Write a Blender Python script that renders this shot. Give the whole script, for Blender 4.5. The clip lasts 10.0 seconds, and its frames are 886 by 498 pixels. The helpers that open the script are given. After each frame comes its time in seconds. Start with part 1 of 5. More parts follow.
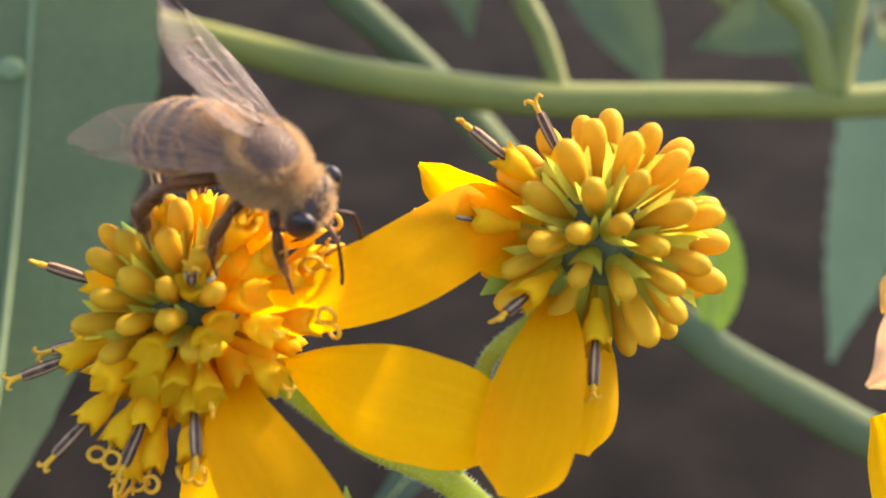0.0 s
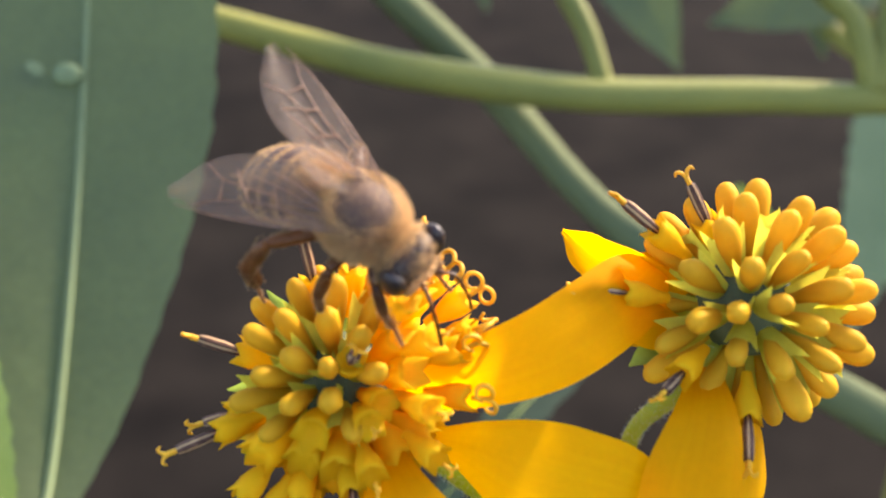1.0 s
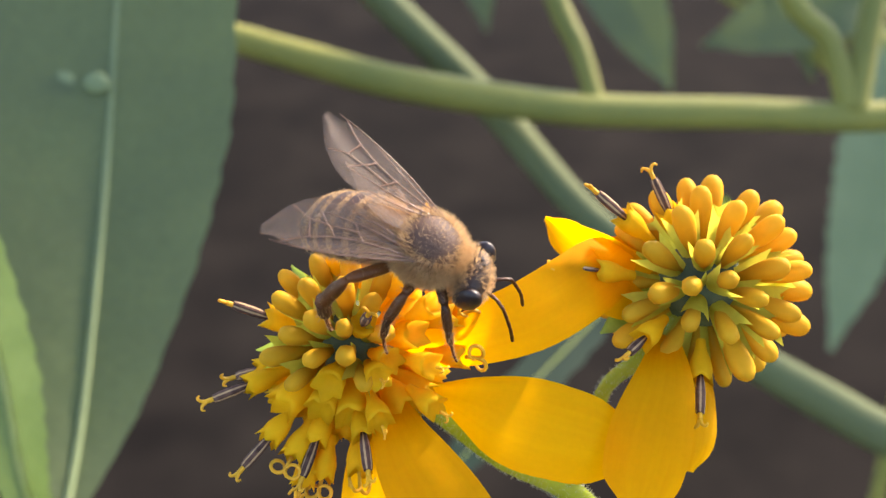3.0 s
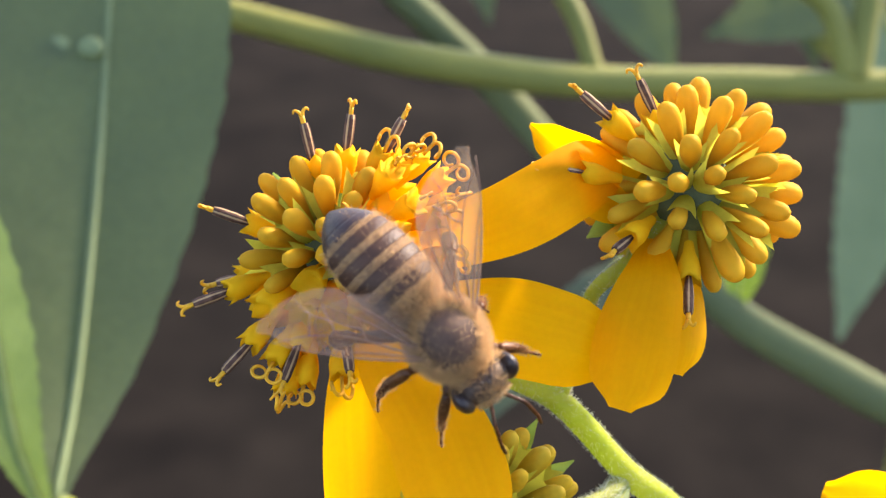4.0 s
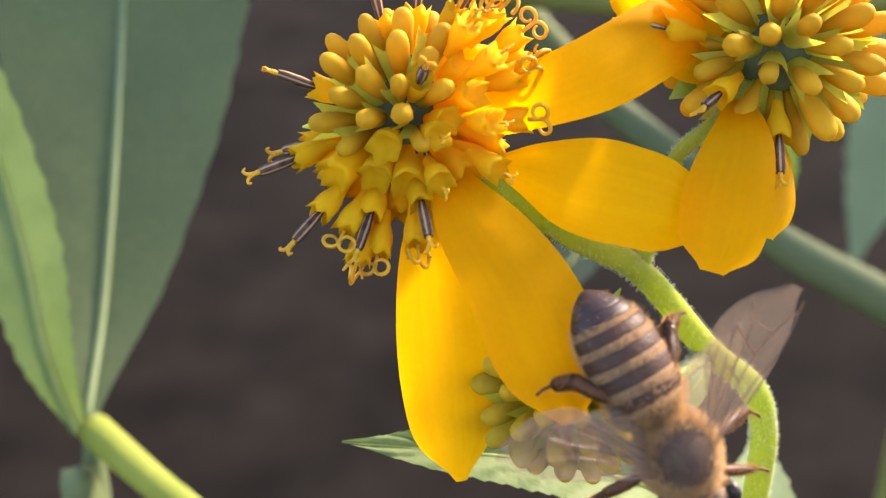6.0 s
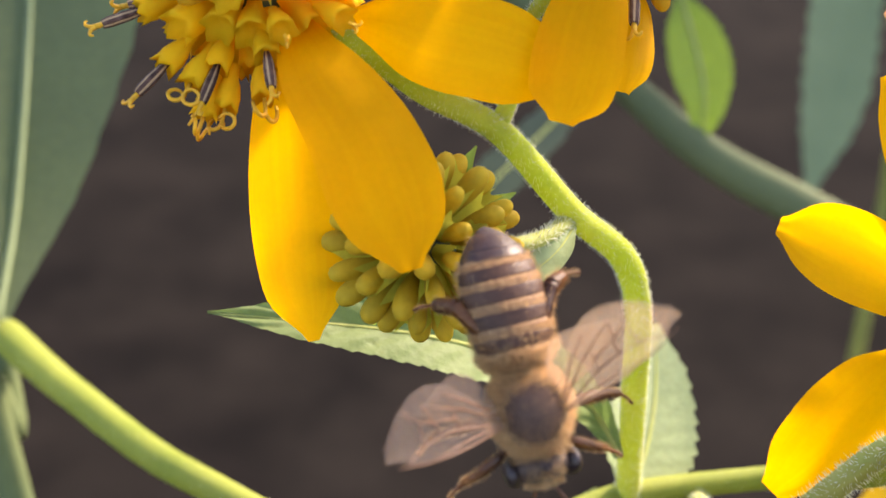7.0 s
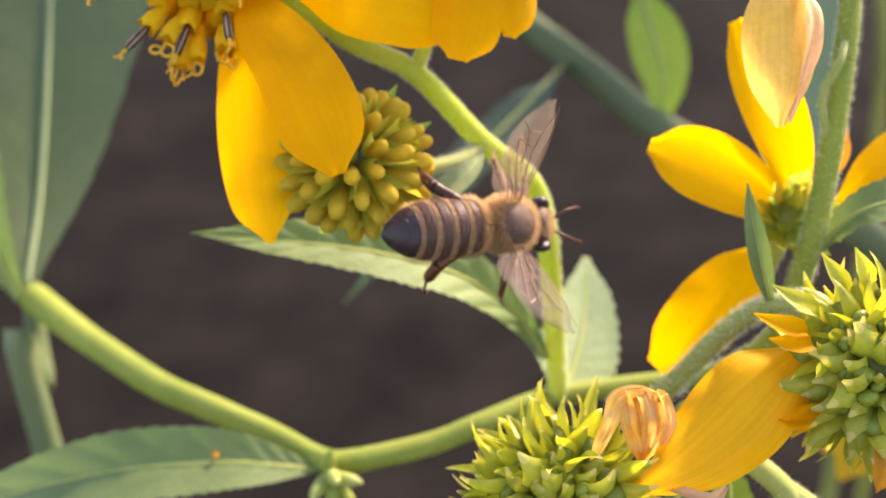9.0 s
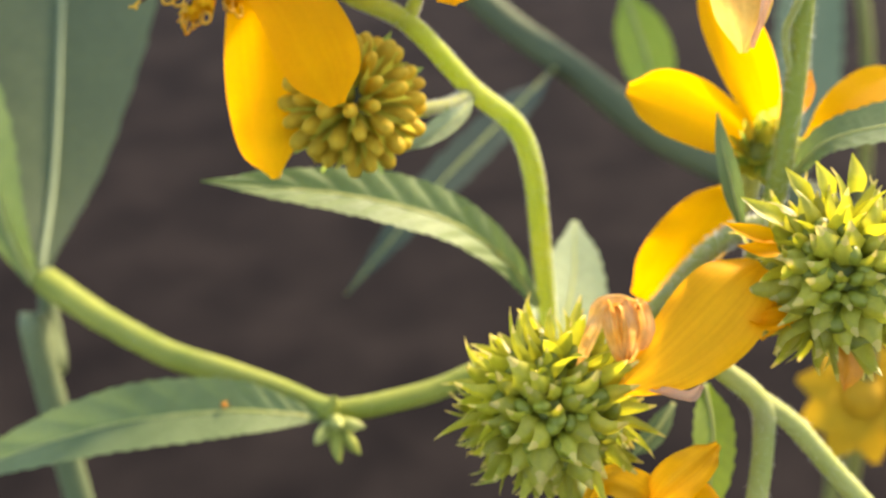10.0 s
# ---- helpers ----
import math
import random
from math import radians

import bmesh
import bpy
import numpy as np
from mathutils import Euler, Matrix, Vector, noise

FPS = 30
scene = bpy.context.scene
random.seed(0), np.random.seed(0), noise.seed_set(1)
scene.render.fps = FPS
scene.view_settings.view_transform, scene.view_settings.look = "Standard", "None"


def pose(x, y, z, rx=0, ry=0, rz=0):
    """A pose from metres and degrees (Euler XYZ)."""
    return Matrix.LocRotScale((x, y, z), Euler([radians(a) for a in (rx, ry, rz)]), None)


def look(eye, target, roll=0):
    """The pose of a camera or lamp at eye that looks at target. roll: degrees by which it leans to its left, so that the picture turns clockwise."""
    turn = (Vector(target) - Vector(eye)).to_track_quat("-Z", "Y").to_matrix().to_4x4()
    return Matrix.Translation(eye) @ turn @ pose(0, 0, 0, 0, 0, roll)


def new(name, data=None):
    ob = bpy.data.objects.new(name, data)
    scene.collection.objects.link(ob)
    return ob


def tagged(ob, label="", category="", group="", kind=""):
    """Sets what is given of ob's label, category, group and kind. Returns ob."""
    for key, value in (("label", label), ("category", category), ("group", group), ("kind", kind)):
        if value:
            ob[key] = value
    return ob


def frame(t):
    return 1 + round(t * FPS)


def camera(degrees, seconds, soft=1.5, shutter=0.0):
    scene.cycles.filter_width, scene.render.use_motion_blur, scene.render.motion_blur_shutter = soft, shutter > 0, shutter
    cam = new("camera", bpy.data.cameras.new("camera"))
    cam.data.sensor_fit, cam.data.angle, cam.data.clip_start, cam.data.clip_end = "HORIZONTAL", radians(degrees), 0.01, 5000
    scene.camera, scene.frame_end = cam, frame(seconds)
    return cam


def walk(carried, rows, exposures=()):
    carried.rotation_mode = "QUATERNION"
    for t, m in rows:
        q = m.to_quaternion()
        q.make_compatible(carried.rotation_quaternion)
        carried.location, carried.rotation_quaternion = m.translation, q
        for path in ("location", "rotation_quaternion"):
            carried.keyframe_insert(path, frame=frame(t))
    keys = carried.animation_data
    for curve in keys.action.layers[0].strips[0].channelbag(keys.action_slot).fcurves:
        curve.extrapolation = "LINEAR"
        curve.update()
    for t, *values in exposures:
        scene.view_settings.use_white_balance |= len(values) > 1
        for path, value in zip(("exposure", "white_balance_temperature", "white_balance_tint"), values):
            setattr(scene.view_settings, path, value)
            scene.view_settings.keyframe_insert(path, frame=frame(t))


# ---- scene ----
# ---------- camera ----------
cam = camera(40.0, 10.0, soft=1.2, shutter=0.15)
cam.data.dof.use_dof = True
cam.data.dof.focus_distance = 0.0755
cam.data.dof.aperture_fstop = 42.0
walk(cam, [
    (0, pose(-0.00000, 0.00000, 1.15000, 60.000, -0.000, -0.000)),
    (0.3, pose(-0.00238, 0.00029, 1.15057, 59.149, 0.042, 0.225)),
    (0.5, pose(-0.00404, 0.00056, 1.15250, 58.884, 0.096, 0.453)),
    (0.7, pose(-0.00553, 0.00184, 1.15333, 58.409, -0.064, -0.134)),
    (0.9, pose(-0.00815, 0.00284, 1.15499, 58.013, -0.365, -0.457)),
    (1, pose(-0.00937, 0.00355, 1.15561, 57.796, -0.514, -0.616)),
    (1.1, pose(-0.00998, -0.00032, 1.15761, 58.174, -0.340, -0.613)),
    (1.2, pose(-0.01006, -0.00283, 1.15814, 58.440, -0.387, -0.593)),
    (1.4, pose(-0.01010, -0.00707, 1.15775, 58.841, -0.404, -0.698)),
    (1.5, pose(-0.00930, -0.00789, 1.15690, 59.036, -0.632, -0.933)),
    (1.7, pose(-0.00577, -0.00979, 1.15368, 59.186, -0.030, -0.198)),
    (1.9, pose(-0.00195, -0.01046, 1.15153, 59.701, 0.315, 0.421)),
    (2, pose(-0.00039, -0.01080, 1.15103, 60.242, 0.498, 0.925)),
    (2.2, pose(0.00199, -0.00981, 1.15414, 59.998, 0.631, 0.938)),
    (2.5, pose(0.00074, -0.00843, 1.15807, 59.611, 1.006, 1.803)),
    (2.6, pose(-0.00174, -0.00803, 1.15870, 59.523, 0.557, 1.521)),
    (2.7, pose(-0.00366, -0.00757, 1.15946, 59.398, 0.276, 1.075)),
    (2.8, pose(-0.00586, -0.00734, 1.16028, 59.365, -0.169, 0.738)),
    (2.9, pose(-0.00778, -0.00733, 1.16015, 58.980, -0.542, 0.360)),
    (3, pose(-0.00955, -0.00758, 1.15979, 58.668, -1.156, -0.286)),
    (3.1, pose(-0.00890, -0.00822, 1.15906, 59.047, -0.662, -0.182)),
    (3.2, pose(-0.00856, -0.00845, 1.15750, 59.583, -0.606, 0.135)),
    (4.3, pose(-0.00647, -0.01068, 1.15275, 59.421, -0.384, -0.167)),
    (4.5, pose(-0.00301, -0.01060, 1.15291, 58.915, -0.070, 0.399)),
    (4.7, pose(-0.00098, -0.01153, 1.15161, 58.680, 0.060, 0.361)),
    (4.9, pose(-0.00151, -0.01162, 1.15043, 58.570, 0.405, 0.754)),
    (5, pose(-0.00211, -0.01084, 1.14951, 58.517, 0.432, 0.829)),
    (5.2, pose(-0.00625, -0.01110, 1.14786, 58.279, 0.658, 0.594)),
    (6.3, pose(-0.01317, -0.00996, 1.14611, 57.009, -0.203, -1.179)),
    (6.5, pose(-0.00958, -0.01019, 1.14641, 56.502, -0.162, -1.240)),
    (6.7, pose(-0.00735, -0.01136, 1.14334, 55.806, -0.316, -1.609)),
    (6.9, pose(-0.00570, -0.01257, 1.14160, 55.431, -0.248, -1.642)),
    (7, pose(-0.00516, -0.01249, 1.14057, 55.322, -0.257, -1.704)),
    (7.2, pose(-0.00565, -0.01348, 1.13835, 54.916, -0.184, -2.018)),
    (7.5, pose(-0.00568, -0.01406, 1.13707, 54.925, 0.056, -2.312)),
    (7.7, pose(-0.00594, -0.01711, 1.13633, 55.059, 0.343, -2.421)),
    (8, pose(-0.00515, -0.02234, 1.13402, 54.955, 0.842, -2.478)),
    (8.2, pose(-0.00285, -0.02497, 1.13525, 55.006, 1.234, -2.118)),
    (8.5, pose(0.00199, -0.02743, 1.14007, 56.087, 1.850, -1.559)),
    (8.7, pose(0.00142, -0.02980, 1.14171, 56.158, 1.886, -1.431)),
    (9, pose(0.00170, -0.03251, 1.14431, 56.476, 1.891, -1.432)),
    (9.2, pose(0.00226, -0.03481, 1.14360, 57.151, 1.962, -1.676)),
    (9.4, pose(0.00293, -0.03740, 1.14151, 57.497, 2.163, -1.725)),
    (9.5, pose(0.00269, -0.03898, 1.14092, 57.719, 2.296, -1.709)),
    (9.6, pose(0.00242, -0.03983, 1.14080, 57.974, 2.358, -1.737)),
    (9.7, pose(0.00232, -0.04040, 1.14072, 58.319, 2.466, -1.757)),
    (10, pose(0.00187, -0.04321, 1.13979, 58.923, 2.709, -1.847)),
], [(0, 2.2, 7000, 19), (5.2, 2.2, 7000, 19), (7.5, 2.2, 7250, 25), (10, 2.2, 7250, 25)])

# ---------- daylight ----------
world = bpy.data.worlds.new("sky")
scene.world = world
world.use_nodes = True
sky = world.node_tree.nodes.new("ShaderNodeTexSky")
sky.sky_type, sky.sun_disc = "NISHITA", False
SUN_EL, SUN_AZ = 35.0, 48.0          # degrees; azimuth from the view direction, positive to the right
sky.sun_elevation, sky.sun_rotation = radians(SUN_EL), radians(SUN_AZ)
back = world.node_tree.nodes["Background"]
back.inputs["Strength"].default_value = 0.15
world.node_tree.links.new(sky.outputs["Color"], back.inputs["Color"])
sun = new("sun", bpy.data.lights.new("sun", "SUN"))
sun.data.energy, sun.data.angle, sun.data.color = 3.0, radians(5.0), (1.0, 0.91, 0.76)
toward = Vector((math.sin(radians(SUN_AZ)) * math.cos(radians(SUN_EL)), math.cos(radians(SUN_AZ)) * math.cos(radians(SUN_EL)), math.sin(radians(SUN_EL))))
sun.matrix_world = look(toward * 10, (0, 0, 0))

# ---------- plan: millimetres, x across, y down the slope of the view, z away along it ----------
TILT, EYE = radians(30.0), 1.15
SN, CS = math.sin(TILT), math.cos(TILT)
TURN = Matrix(((1, 0, 0), (0, -SN, CS), (0, -CS, -SN)))
PLAN = Matrix.Translation((0, 0, EYE)) @ TURN.to_4x4()
DOWN = Vector((0, CS, SN))            # plumb down, in the plan
MM = 0.001


def V(*p):
    return Vector(p)


def P(p):
    return PLAN @ (Vector(p) * MM)


def thing(name, at, label, category, group="", kind=""):
    ob = new(name)
    ob.empty_display_size = 0.002
    ob.location = P(at)
    ob["base"] = tuple(at)
    return tagged(ob, label, category, group, kind)


def origin(ob):
    while ob.parent:
        ob = ob.parent
    return ob.location.copy()


def mesh_of(bm, name, mat, smooth=True):
    me = bpy.data.meshes.new(name)
    bm.to_mesh(me)
    bm.free()
    if smooth:
        me.polygons.foreach_set("use_smooth", [True] * len(me.polygons))
    for m in mat if isinstance(mat, (list, tuple)) else [mat]:
        me.materials.append(m)
    return me


def part(name, bm, mat, parent, label="", kind="", smooth=True):
    """A mesh built in plan millimetres, as one object under a thing or a part."""
    base = origin(parent)
    for v in bm.verts:
        v.co = P(v.co) - base
    bm.normal_update()
    ob = new(name, mesh_of(bm, name, mat, smooth))
    ob.parent = parent
    return tagged(ob, label, kind=kind)


def piece(name, me, parent, m, label=""):
    """A shared mesh (local metres) under a thing, at the plan pose m (millimetres)."""
    ob = new(name, me)
    ob.parent = parent
    n = m.copy()
    n.translation = m.translation * MM
    ob.matrix_basis = Matrix.Translation(-origin(parent)) @ PLAN @ n
    return tagged(ob, label)


def sub(name, me, parent, label=""):
    ob = new(name, me)
    ob.parent = parent
    return tagged(ob, label)


def aim(at, way, spin=0.0, size=1.0):
    """A plan pose at a point whose z axis runs along way."""
    q = Vector(way).to_track_quat("Z", "Y")
    return Matrix.Translation(at) @ q.to_matrix().to_4x4() @ Matrix.Rotation(spin, 4, "Z") @ Matrix.Scale(size, 4)


# ---------- materials ----------
def material(name):
    m = bpy.data.materials.new(name)
    m.use_nodes = True
    nt = m.node_tree
    return m, nt, nt.nodes, nt.links, nt.nodes["Principled BSDF"], nt.nodes["Material Output"]


def organic(name, ca, cb, cc=None, grain=900, blotch=160, rough=0.5, bump=0.15, through_light=0.0, glow=None, vary=0.12, veins=0, vein_depth=0.22, mottle=0.165, spec=0.4, fuzz=0.0, object_vary=True):
    """A plant or insect surface: two scales of noise between two colours, optional veins, translucency and per-piece change."""
    m, nt, N, L, bsdf, out = material(name)
    co = N.new("ShaderNodeTexCoord")
    fine, wide = N.new("ShaderNodeTexNoise"), N.new("ShaderNodeTexNoise")
    fine.inputs["Scale"].default_value, fine.inputs["Detail"].default_value = grain, 5
    wide.inputs["Scale"].default_value, wide.inputs["Detail"].default_value = blotch, 3
    for n in (fine, wide):
        L.new(co.outputs["Object"], n.inputs["Vector"])
    mix = N.new("ShaderNodeMix")
    mix.data_type = "RGBA"
    ramp = N.new("ShaderNodeMapRange")
    ramp.inputs["From Min"].default_value, ramp.inputs["From Max"].default_value = 0.32, 0.68
    L.new(wide.outputs["Fac"], ramp.inputs["Value"])
    L.new(ramp.outputs["Result"], mix.inputs["Factor"])
    mix.inputs["A"].default_value, mix.inputs["B"].default_value = (*ca, 1), (*cb, 1)
    col = mix.outputs["Result"]
    height = fine.outputs["Fac"]
    if veins:
        uv = N.new("ShaderNodeMapping")
        uv.inputs["Scale"].default_value = (veins, 1.2, 1)
        L.new(co.outputs["UV"], uv.inputs["Vector"])
        lines = N.new("ShaderNodeTexNoise")
        lines.inputs["Scale"].default_value, lines.inputs["Detail"].default_value = 1.6, 4
        L.new(uv.outputs["Vector"], lines.inputs["Vector"])
        m2 = N.new("ShaderNodeMix")
        m2.data_type, m2.blend_type = "RGBA", "MULTIPLY"
        r2 = N.new("ShaderNodeMapRange")
        r2.inputs["From Min"].default_value, r2.inputs["From Max"].default_value = 0.35, 0.65
        r2.inputs["To Min"].default_value, r2.inputs["To Max"].default_value = 0.0, vein_depth
        L.new(lines.outputs["Fac"], r2.inputs["Value"])
        L.new(r2.outputs["Result"], m2.inputs["Factor"])
        L.new(col, m2.inputs["A"])
        m2.inputs["B"].default_value = (*(cc or tuple(v * 0.75 for v in cb)), 1)
        col, height = m2.outputs["Result"], lines.outputs["Fac"]
    hsv = N.new("ShaderNodeHueSaturation")
    L.new(col, hsv.inputs["Color"])
    info, geo = N.new("ShaderNodeObjectInfo"), N.new("ShaderNodeNewGeometry")
    val = N.new("ShaderNodeMapRange")
    val.inputs["To Min"].default_value, val.inputs["To Max"].default_value = 1 - vary, 1 + vary
    L.new(info.outputs["Random"] if object_vary else geo.outputs["Random Per Island"], val.inputs["Value"])
    gm = N.new("ShaderNodeMapRange")
    gm.inputs["To Min"].default_value, gm.inputs["To Max"].default_value = 1 - 1.1 * mottle, 1 + 0.9 * mottle
    L.new(fine.outputs["Fac"], gm.inputs["Value"])
    mul = N.new("ShaderNodeMath")
    mul.operation = "MULTIPLY"
    L.new(val.outputs["Result"], mul.inputs[0])
    L.new(gm.outputs["Result"], mul.inputs[1])
    L.new(mul.outputs["Value"], hsv.inputs["Value"])
    bp = N.new("ShaderNodeBump")
    bp.inputs["Strength"].default_value, bp.inputs["Distance"].default_value = bump, 0.0002
    L.new(height, bp.inputs["Height"])
    L.new(hsv.outputs["Color"], bsdf.inputs["Base Color"])
    L.new(bp.outputs["Normal"], bsdf.inputs["Normal"])
    bsdf.inputs["Roughness"].default_value = rough
    bsdf.inputs["Specular IOR Level"].default_value = spec
    if fuzz:
        bsdf.inputs["Sheen Weight"].default_value = fuzz
        bsdf.inputs["Sheen Roughness"].default_value = 0.4
    if through_light:
        tr, ms = N.new("ShaderNodeBsdfTranslucent"), N.new("ShaderNodeMixShader")
        tint = N.new("ShaderNodeMix")
        tint.data_type, tint.blend_type = "RGBA", "MULTIPLY"
        tint.inputs["Factor"].default_value = 1.0
        L.new(hsv.outputs["Color"], tint.inputs["A"])
        tint.inputs["B"].default_value = (*(glow or (1, 1, 1)), 1)
        L.new(tint.outputs["Result"], tr.inputs["Color"])
        ms.inputs["Fac"].default_value = through_light
        L.new(bsdf.outputs["BSDF"], ms.inputs[1])
        L.new(tr.outputs["BSDF"], ms.inputs[2])
        L.new(ms.outputs["Shader"], out.inputs["Surface"])
    return m


PETAL = organic("petal_yellow", (0.94, 0.475, 0.003), (0.90, 0.435, 0.002), (0.80, 0.39, 0.002), grain=2500, blotch=120, rough=0.6, bump=0.05, spec=0.1, through_light=0.68, glow=(1.0, 1.0, 0.7), vary=0.05, veins=7, vein_depth=0.12, mottle=0.05)
PETAL_OLD = organic("petal_old", (0.94, 0.50, 0.012), (0.90, 0.44, 0.010), (0.60, 0.27, 0.012), grain=2200, blotch=200, rough=0.5, bump=0.25, spec=0.15, through_light=0.6, glow=(1, 1, 0.7), vary=0.05, veins=12, mottle=0.06)
PETAL_PALE = organic("petal_fading", (0.82, 0.52, 0.085), (0.76, 0.50, 0.12), (0.60, 0.36, 0.08), grain=2200, blotch=240, rough=0.5, bump=0.25, spec=0.2, through_light=0.5, vary=0.05, veins=10)
PETAL_DRY = organic("petal_withered", (0.93, 0.49, 0.05), (0.93, 0.62, 0.20), (0.34, 0.08, 0.02), grain=2600, blotch=700, rough=0.45, bump=0.6, through_light=0.45, vary=0.08, veins=7, vein_depth=0.5)
PETAL_PINK = organic("petal_faded", (0.80, 0.47, 0.20), (0.70, 0.40, 0.20), (0.50, 0.27, 0.14), grain=2200, blotch=260, rough=0.5, bump=0.35, through_light=0.4, vary=0.06, veins=12)
BUD = organic("floret_bud_orange", (0.70, 0.395, 0.018), (0.60, 0.33, 0.015), grain=3000, blotch=500, rough=0.6, bump=0.1, through_light=0.4, glow=(1, 0.95, 0.6), vary=0.12, spec=0.15, mottle=0.06)
BUD_YOUNG = organic("floret_bud_young", (0.60, 0.405, 0.026), (0.48, 0.325, 0.022), grain=3000, blotch=500, rough=0.6, bump=0.1, through_light=0.4, vary=0.14, spec=0.15)
FLORET = organic("floret_yellow", (0.90, 0.545, 0.012), (0.85, 0.485, 0.010), grain=3000, blotch=600, rough=0.6, bump=0.12, through_light=0.5, glow=(1, 1, 0.6), vary=0.10, spec=0.1, mottle=0.06)
CURL = organic("stigma_yellow", (0.82, 0.46, 0.02), (0.72, 0.36, 0.015), grain=4000, blotch=900, rough=0.5, bump=0.1, through_light=0.3, vary=0.1)
ANTHER_PALE = organic("anther_stripe", (0.30, 0.19, 0.10), (0.40, 0.26, 0.13), grain=4000, blotch=1400, rough=0.8, bump=0.2, vary=0.15, spec=0.12)
ANTHER = organic("anther_brown", (0.045, 0.022, 0.016), (0.12, 0.065, 0.045), grain=4000, blotch=1400, rough=0.7, bump=0.4, vary=0.25, spec=0.12)
SCALE = organic("chaff_scale_green", (0.60, 0.56, 0.060), (0.50, 0.48, 0.048), grain=3500, blotch=900, rough=0.65, bump=0.15, through_light=0.6, vary=0.15, spec=0.1)
BRACT = organic("bract_green", (0.26, 0.36, 0.05), (0.34, 0.44, 0.07), grain=3000, blotch=500, rough=0.5, bump=0.15, through_light=0.5, vary=0.1)
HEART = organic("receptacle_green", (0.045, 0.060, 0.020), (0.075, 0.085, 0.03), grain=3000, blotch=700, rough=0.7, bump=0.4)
# stem green lightened: sun on the flower stalks is put into the colour
STALK_LIT = organic("stalk_sunlit_green", (0.44, 0.52, 0.060), (0.53, 0.57, 0.090), grain=2600, blotch=150, rough=0.55, bump=0.3, through_light=0.55, vary=0.05, spec=0.2)
STEM = organic("stem_green", (0.22, 0.275, 0.040), (0.31, 0.345, 0.062), grain=2600, blotch=150, rough=0.6, bump=0.3, through_light=0.36, vary=0.05, spec=0.2)
STEM_PALE = organic("stem_pale", (0.33, 0.37, 0.09), (0.40, 0.42, 0.14), grain=2600, blotch=220, rough=0.65, bump=0.3, through_light=0.32, vary=0.05, spec=0.2)
HAIR_PALE = organic("plant_hair", (0.62, 0.64, 0.48), (0.72, 0.72, 0.60), grain=3000, blotch=500, rough=0.45, bump=0.0, through_light=0.4, vary=0.1, object_vary=False)
LEAF = organic("leaf_green", (0.122, 0.174, 0.058), (0.180, 0.236, 0.086), (0.11, 0.17, 0.06), grain=1800, blotch=140, rough=0.6, bump=0.45, through_light=0.34, glow=(0.9, 1.0, 0.5), vary=0.06, spec=0.25)
LEAF_PALE = organic("leaf_underside", (0.25, 0.31, 0.14), (0.31, 0.37, 0.18), (0.22, 0.28, 0.14), grain=1800, blotch=140, rough=0.7, bump=0.45, through_light=0.28, vary=0.06, spec=0.2)
LEAF_BLUE = organic("leaf_blue_green", (0.078, 0.106, 0.052), (0.102, 0.136, 0.060), (0.05, 0.085, 0.05), grain=900, blotch=40, rough=0.6, bump=0.3, through_light=0.36, glow=(1, 1, 0.6), vary=0.06, spec=0.3)
# darker copy of LEAF_BLUE that carries the shade in its colour
LEAF_SHADE = organic("leaf_shaded_blue", (0.044, 0.062, 0.038), (0.058, 0.080, 0.046), grain=900, blotch=40, rough=0.7, bump=0.2, through_light=0.15, vary=0.06, spec=0.12)
# leaf green with sunlight put into it: brighter and yellower than LEAF
LEAF_SUNLIT = organic("leaf_sunlit", (0.20, 0.29, 0.034), (0.27, 0.35, 0.045), (0.14, 0.22, 0.04), grain=900, blotch=60, rough=0.5, bump=0.3, through_light=0.5, glow=(0.95, 1, 0.3), vary=0.06)
STEM_FAR = organic("stem_background", (0.115, 0.130, 0.036), (0.210, 0.200, 0.046), grain=1500, blotch=28, rough=0.6, bump=0.3, vary=0.1, spec=0.15)
SPENT = organic("seed_scale_green", (0.37, 0.375, 0.030), (0.53, 0.49, 0.048), grain=3000, blotch=400, rough=0.42, bump=0.15, through_light=0.5, glow=(1, 1, 0.4), vary=0.24, spec=0.4)
SEED_GREEN = organic("seed_green", (0.21, 0.235, 0.018), (0.29, 0.30, 0.026), grain=3000, blotch=500, rough=0.4, bump=0.1, through_light=0.3, vary=0.2, spec=0.35)
STEM_DULL = organic("stem_dull_green", (0.072, 0.088, 0.042), (0.095, 0.112, 0.050), grain=1500, blotch=40, rough=0.7, bump=0.3, vary=0.08, spec=0.08)
STEM_GREY = organic("stem_grey_green", (0.085, 0.115, 0.050), (0.118, 0.145, 0.060), grain=1500, blotch=40, rough=0.6, bump=0.3, vary=0.08, spec=0.2)
RIB_BLUE = organic("leaf_rib", (0.13, 0.17, 0.08), (0.16, 0.20, 0.095), grain=1500, blotch=60, rough=0.6, bump=0.2, vary=0.05, spec=0.2)
BEE_TAIL = organic("bee_tail_cuticle", (0.024, 0.012, 0.011), (0.036, 0.019, 0.016), grain=5000, blotch=900, rough=0.42, bump=0.25, vary=0.05, spec=0.3)
SPENT_TIP = organic("seed_scale_pale", (0.64, 0.54, 0.11), (0.56, 0.44, 0.10), grain=3000, blotch=400, rough=0.45, bump=0.15, through_light=0.45, vary=0.2)
DULL_YELLOW = organic("petal_dull_yellow", (0.52, 0.30, 0.010), (0.42, 0.24, 0.010), grain=2000, blotch=200, rough=0.6, bump=0.1, through_light=0.3, vary=0.1, spec=0.1)
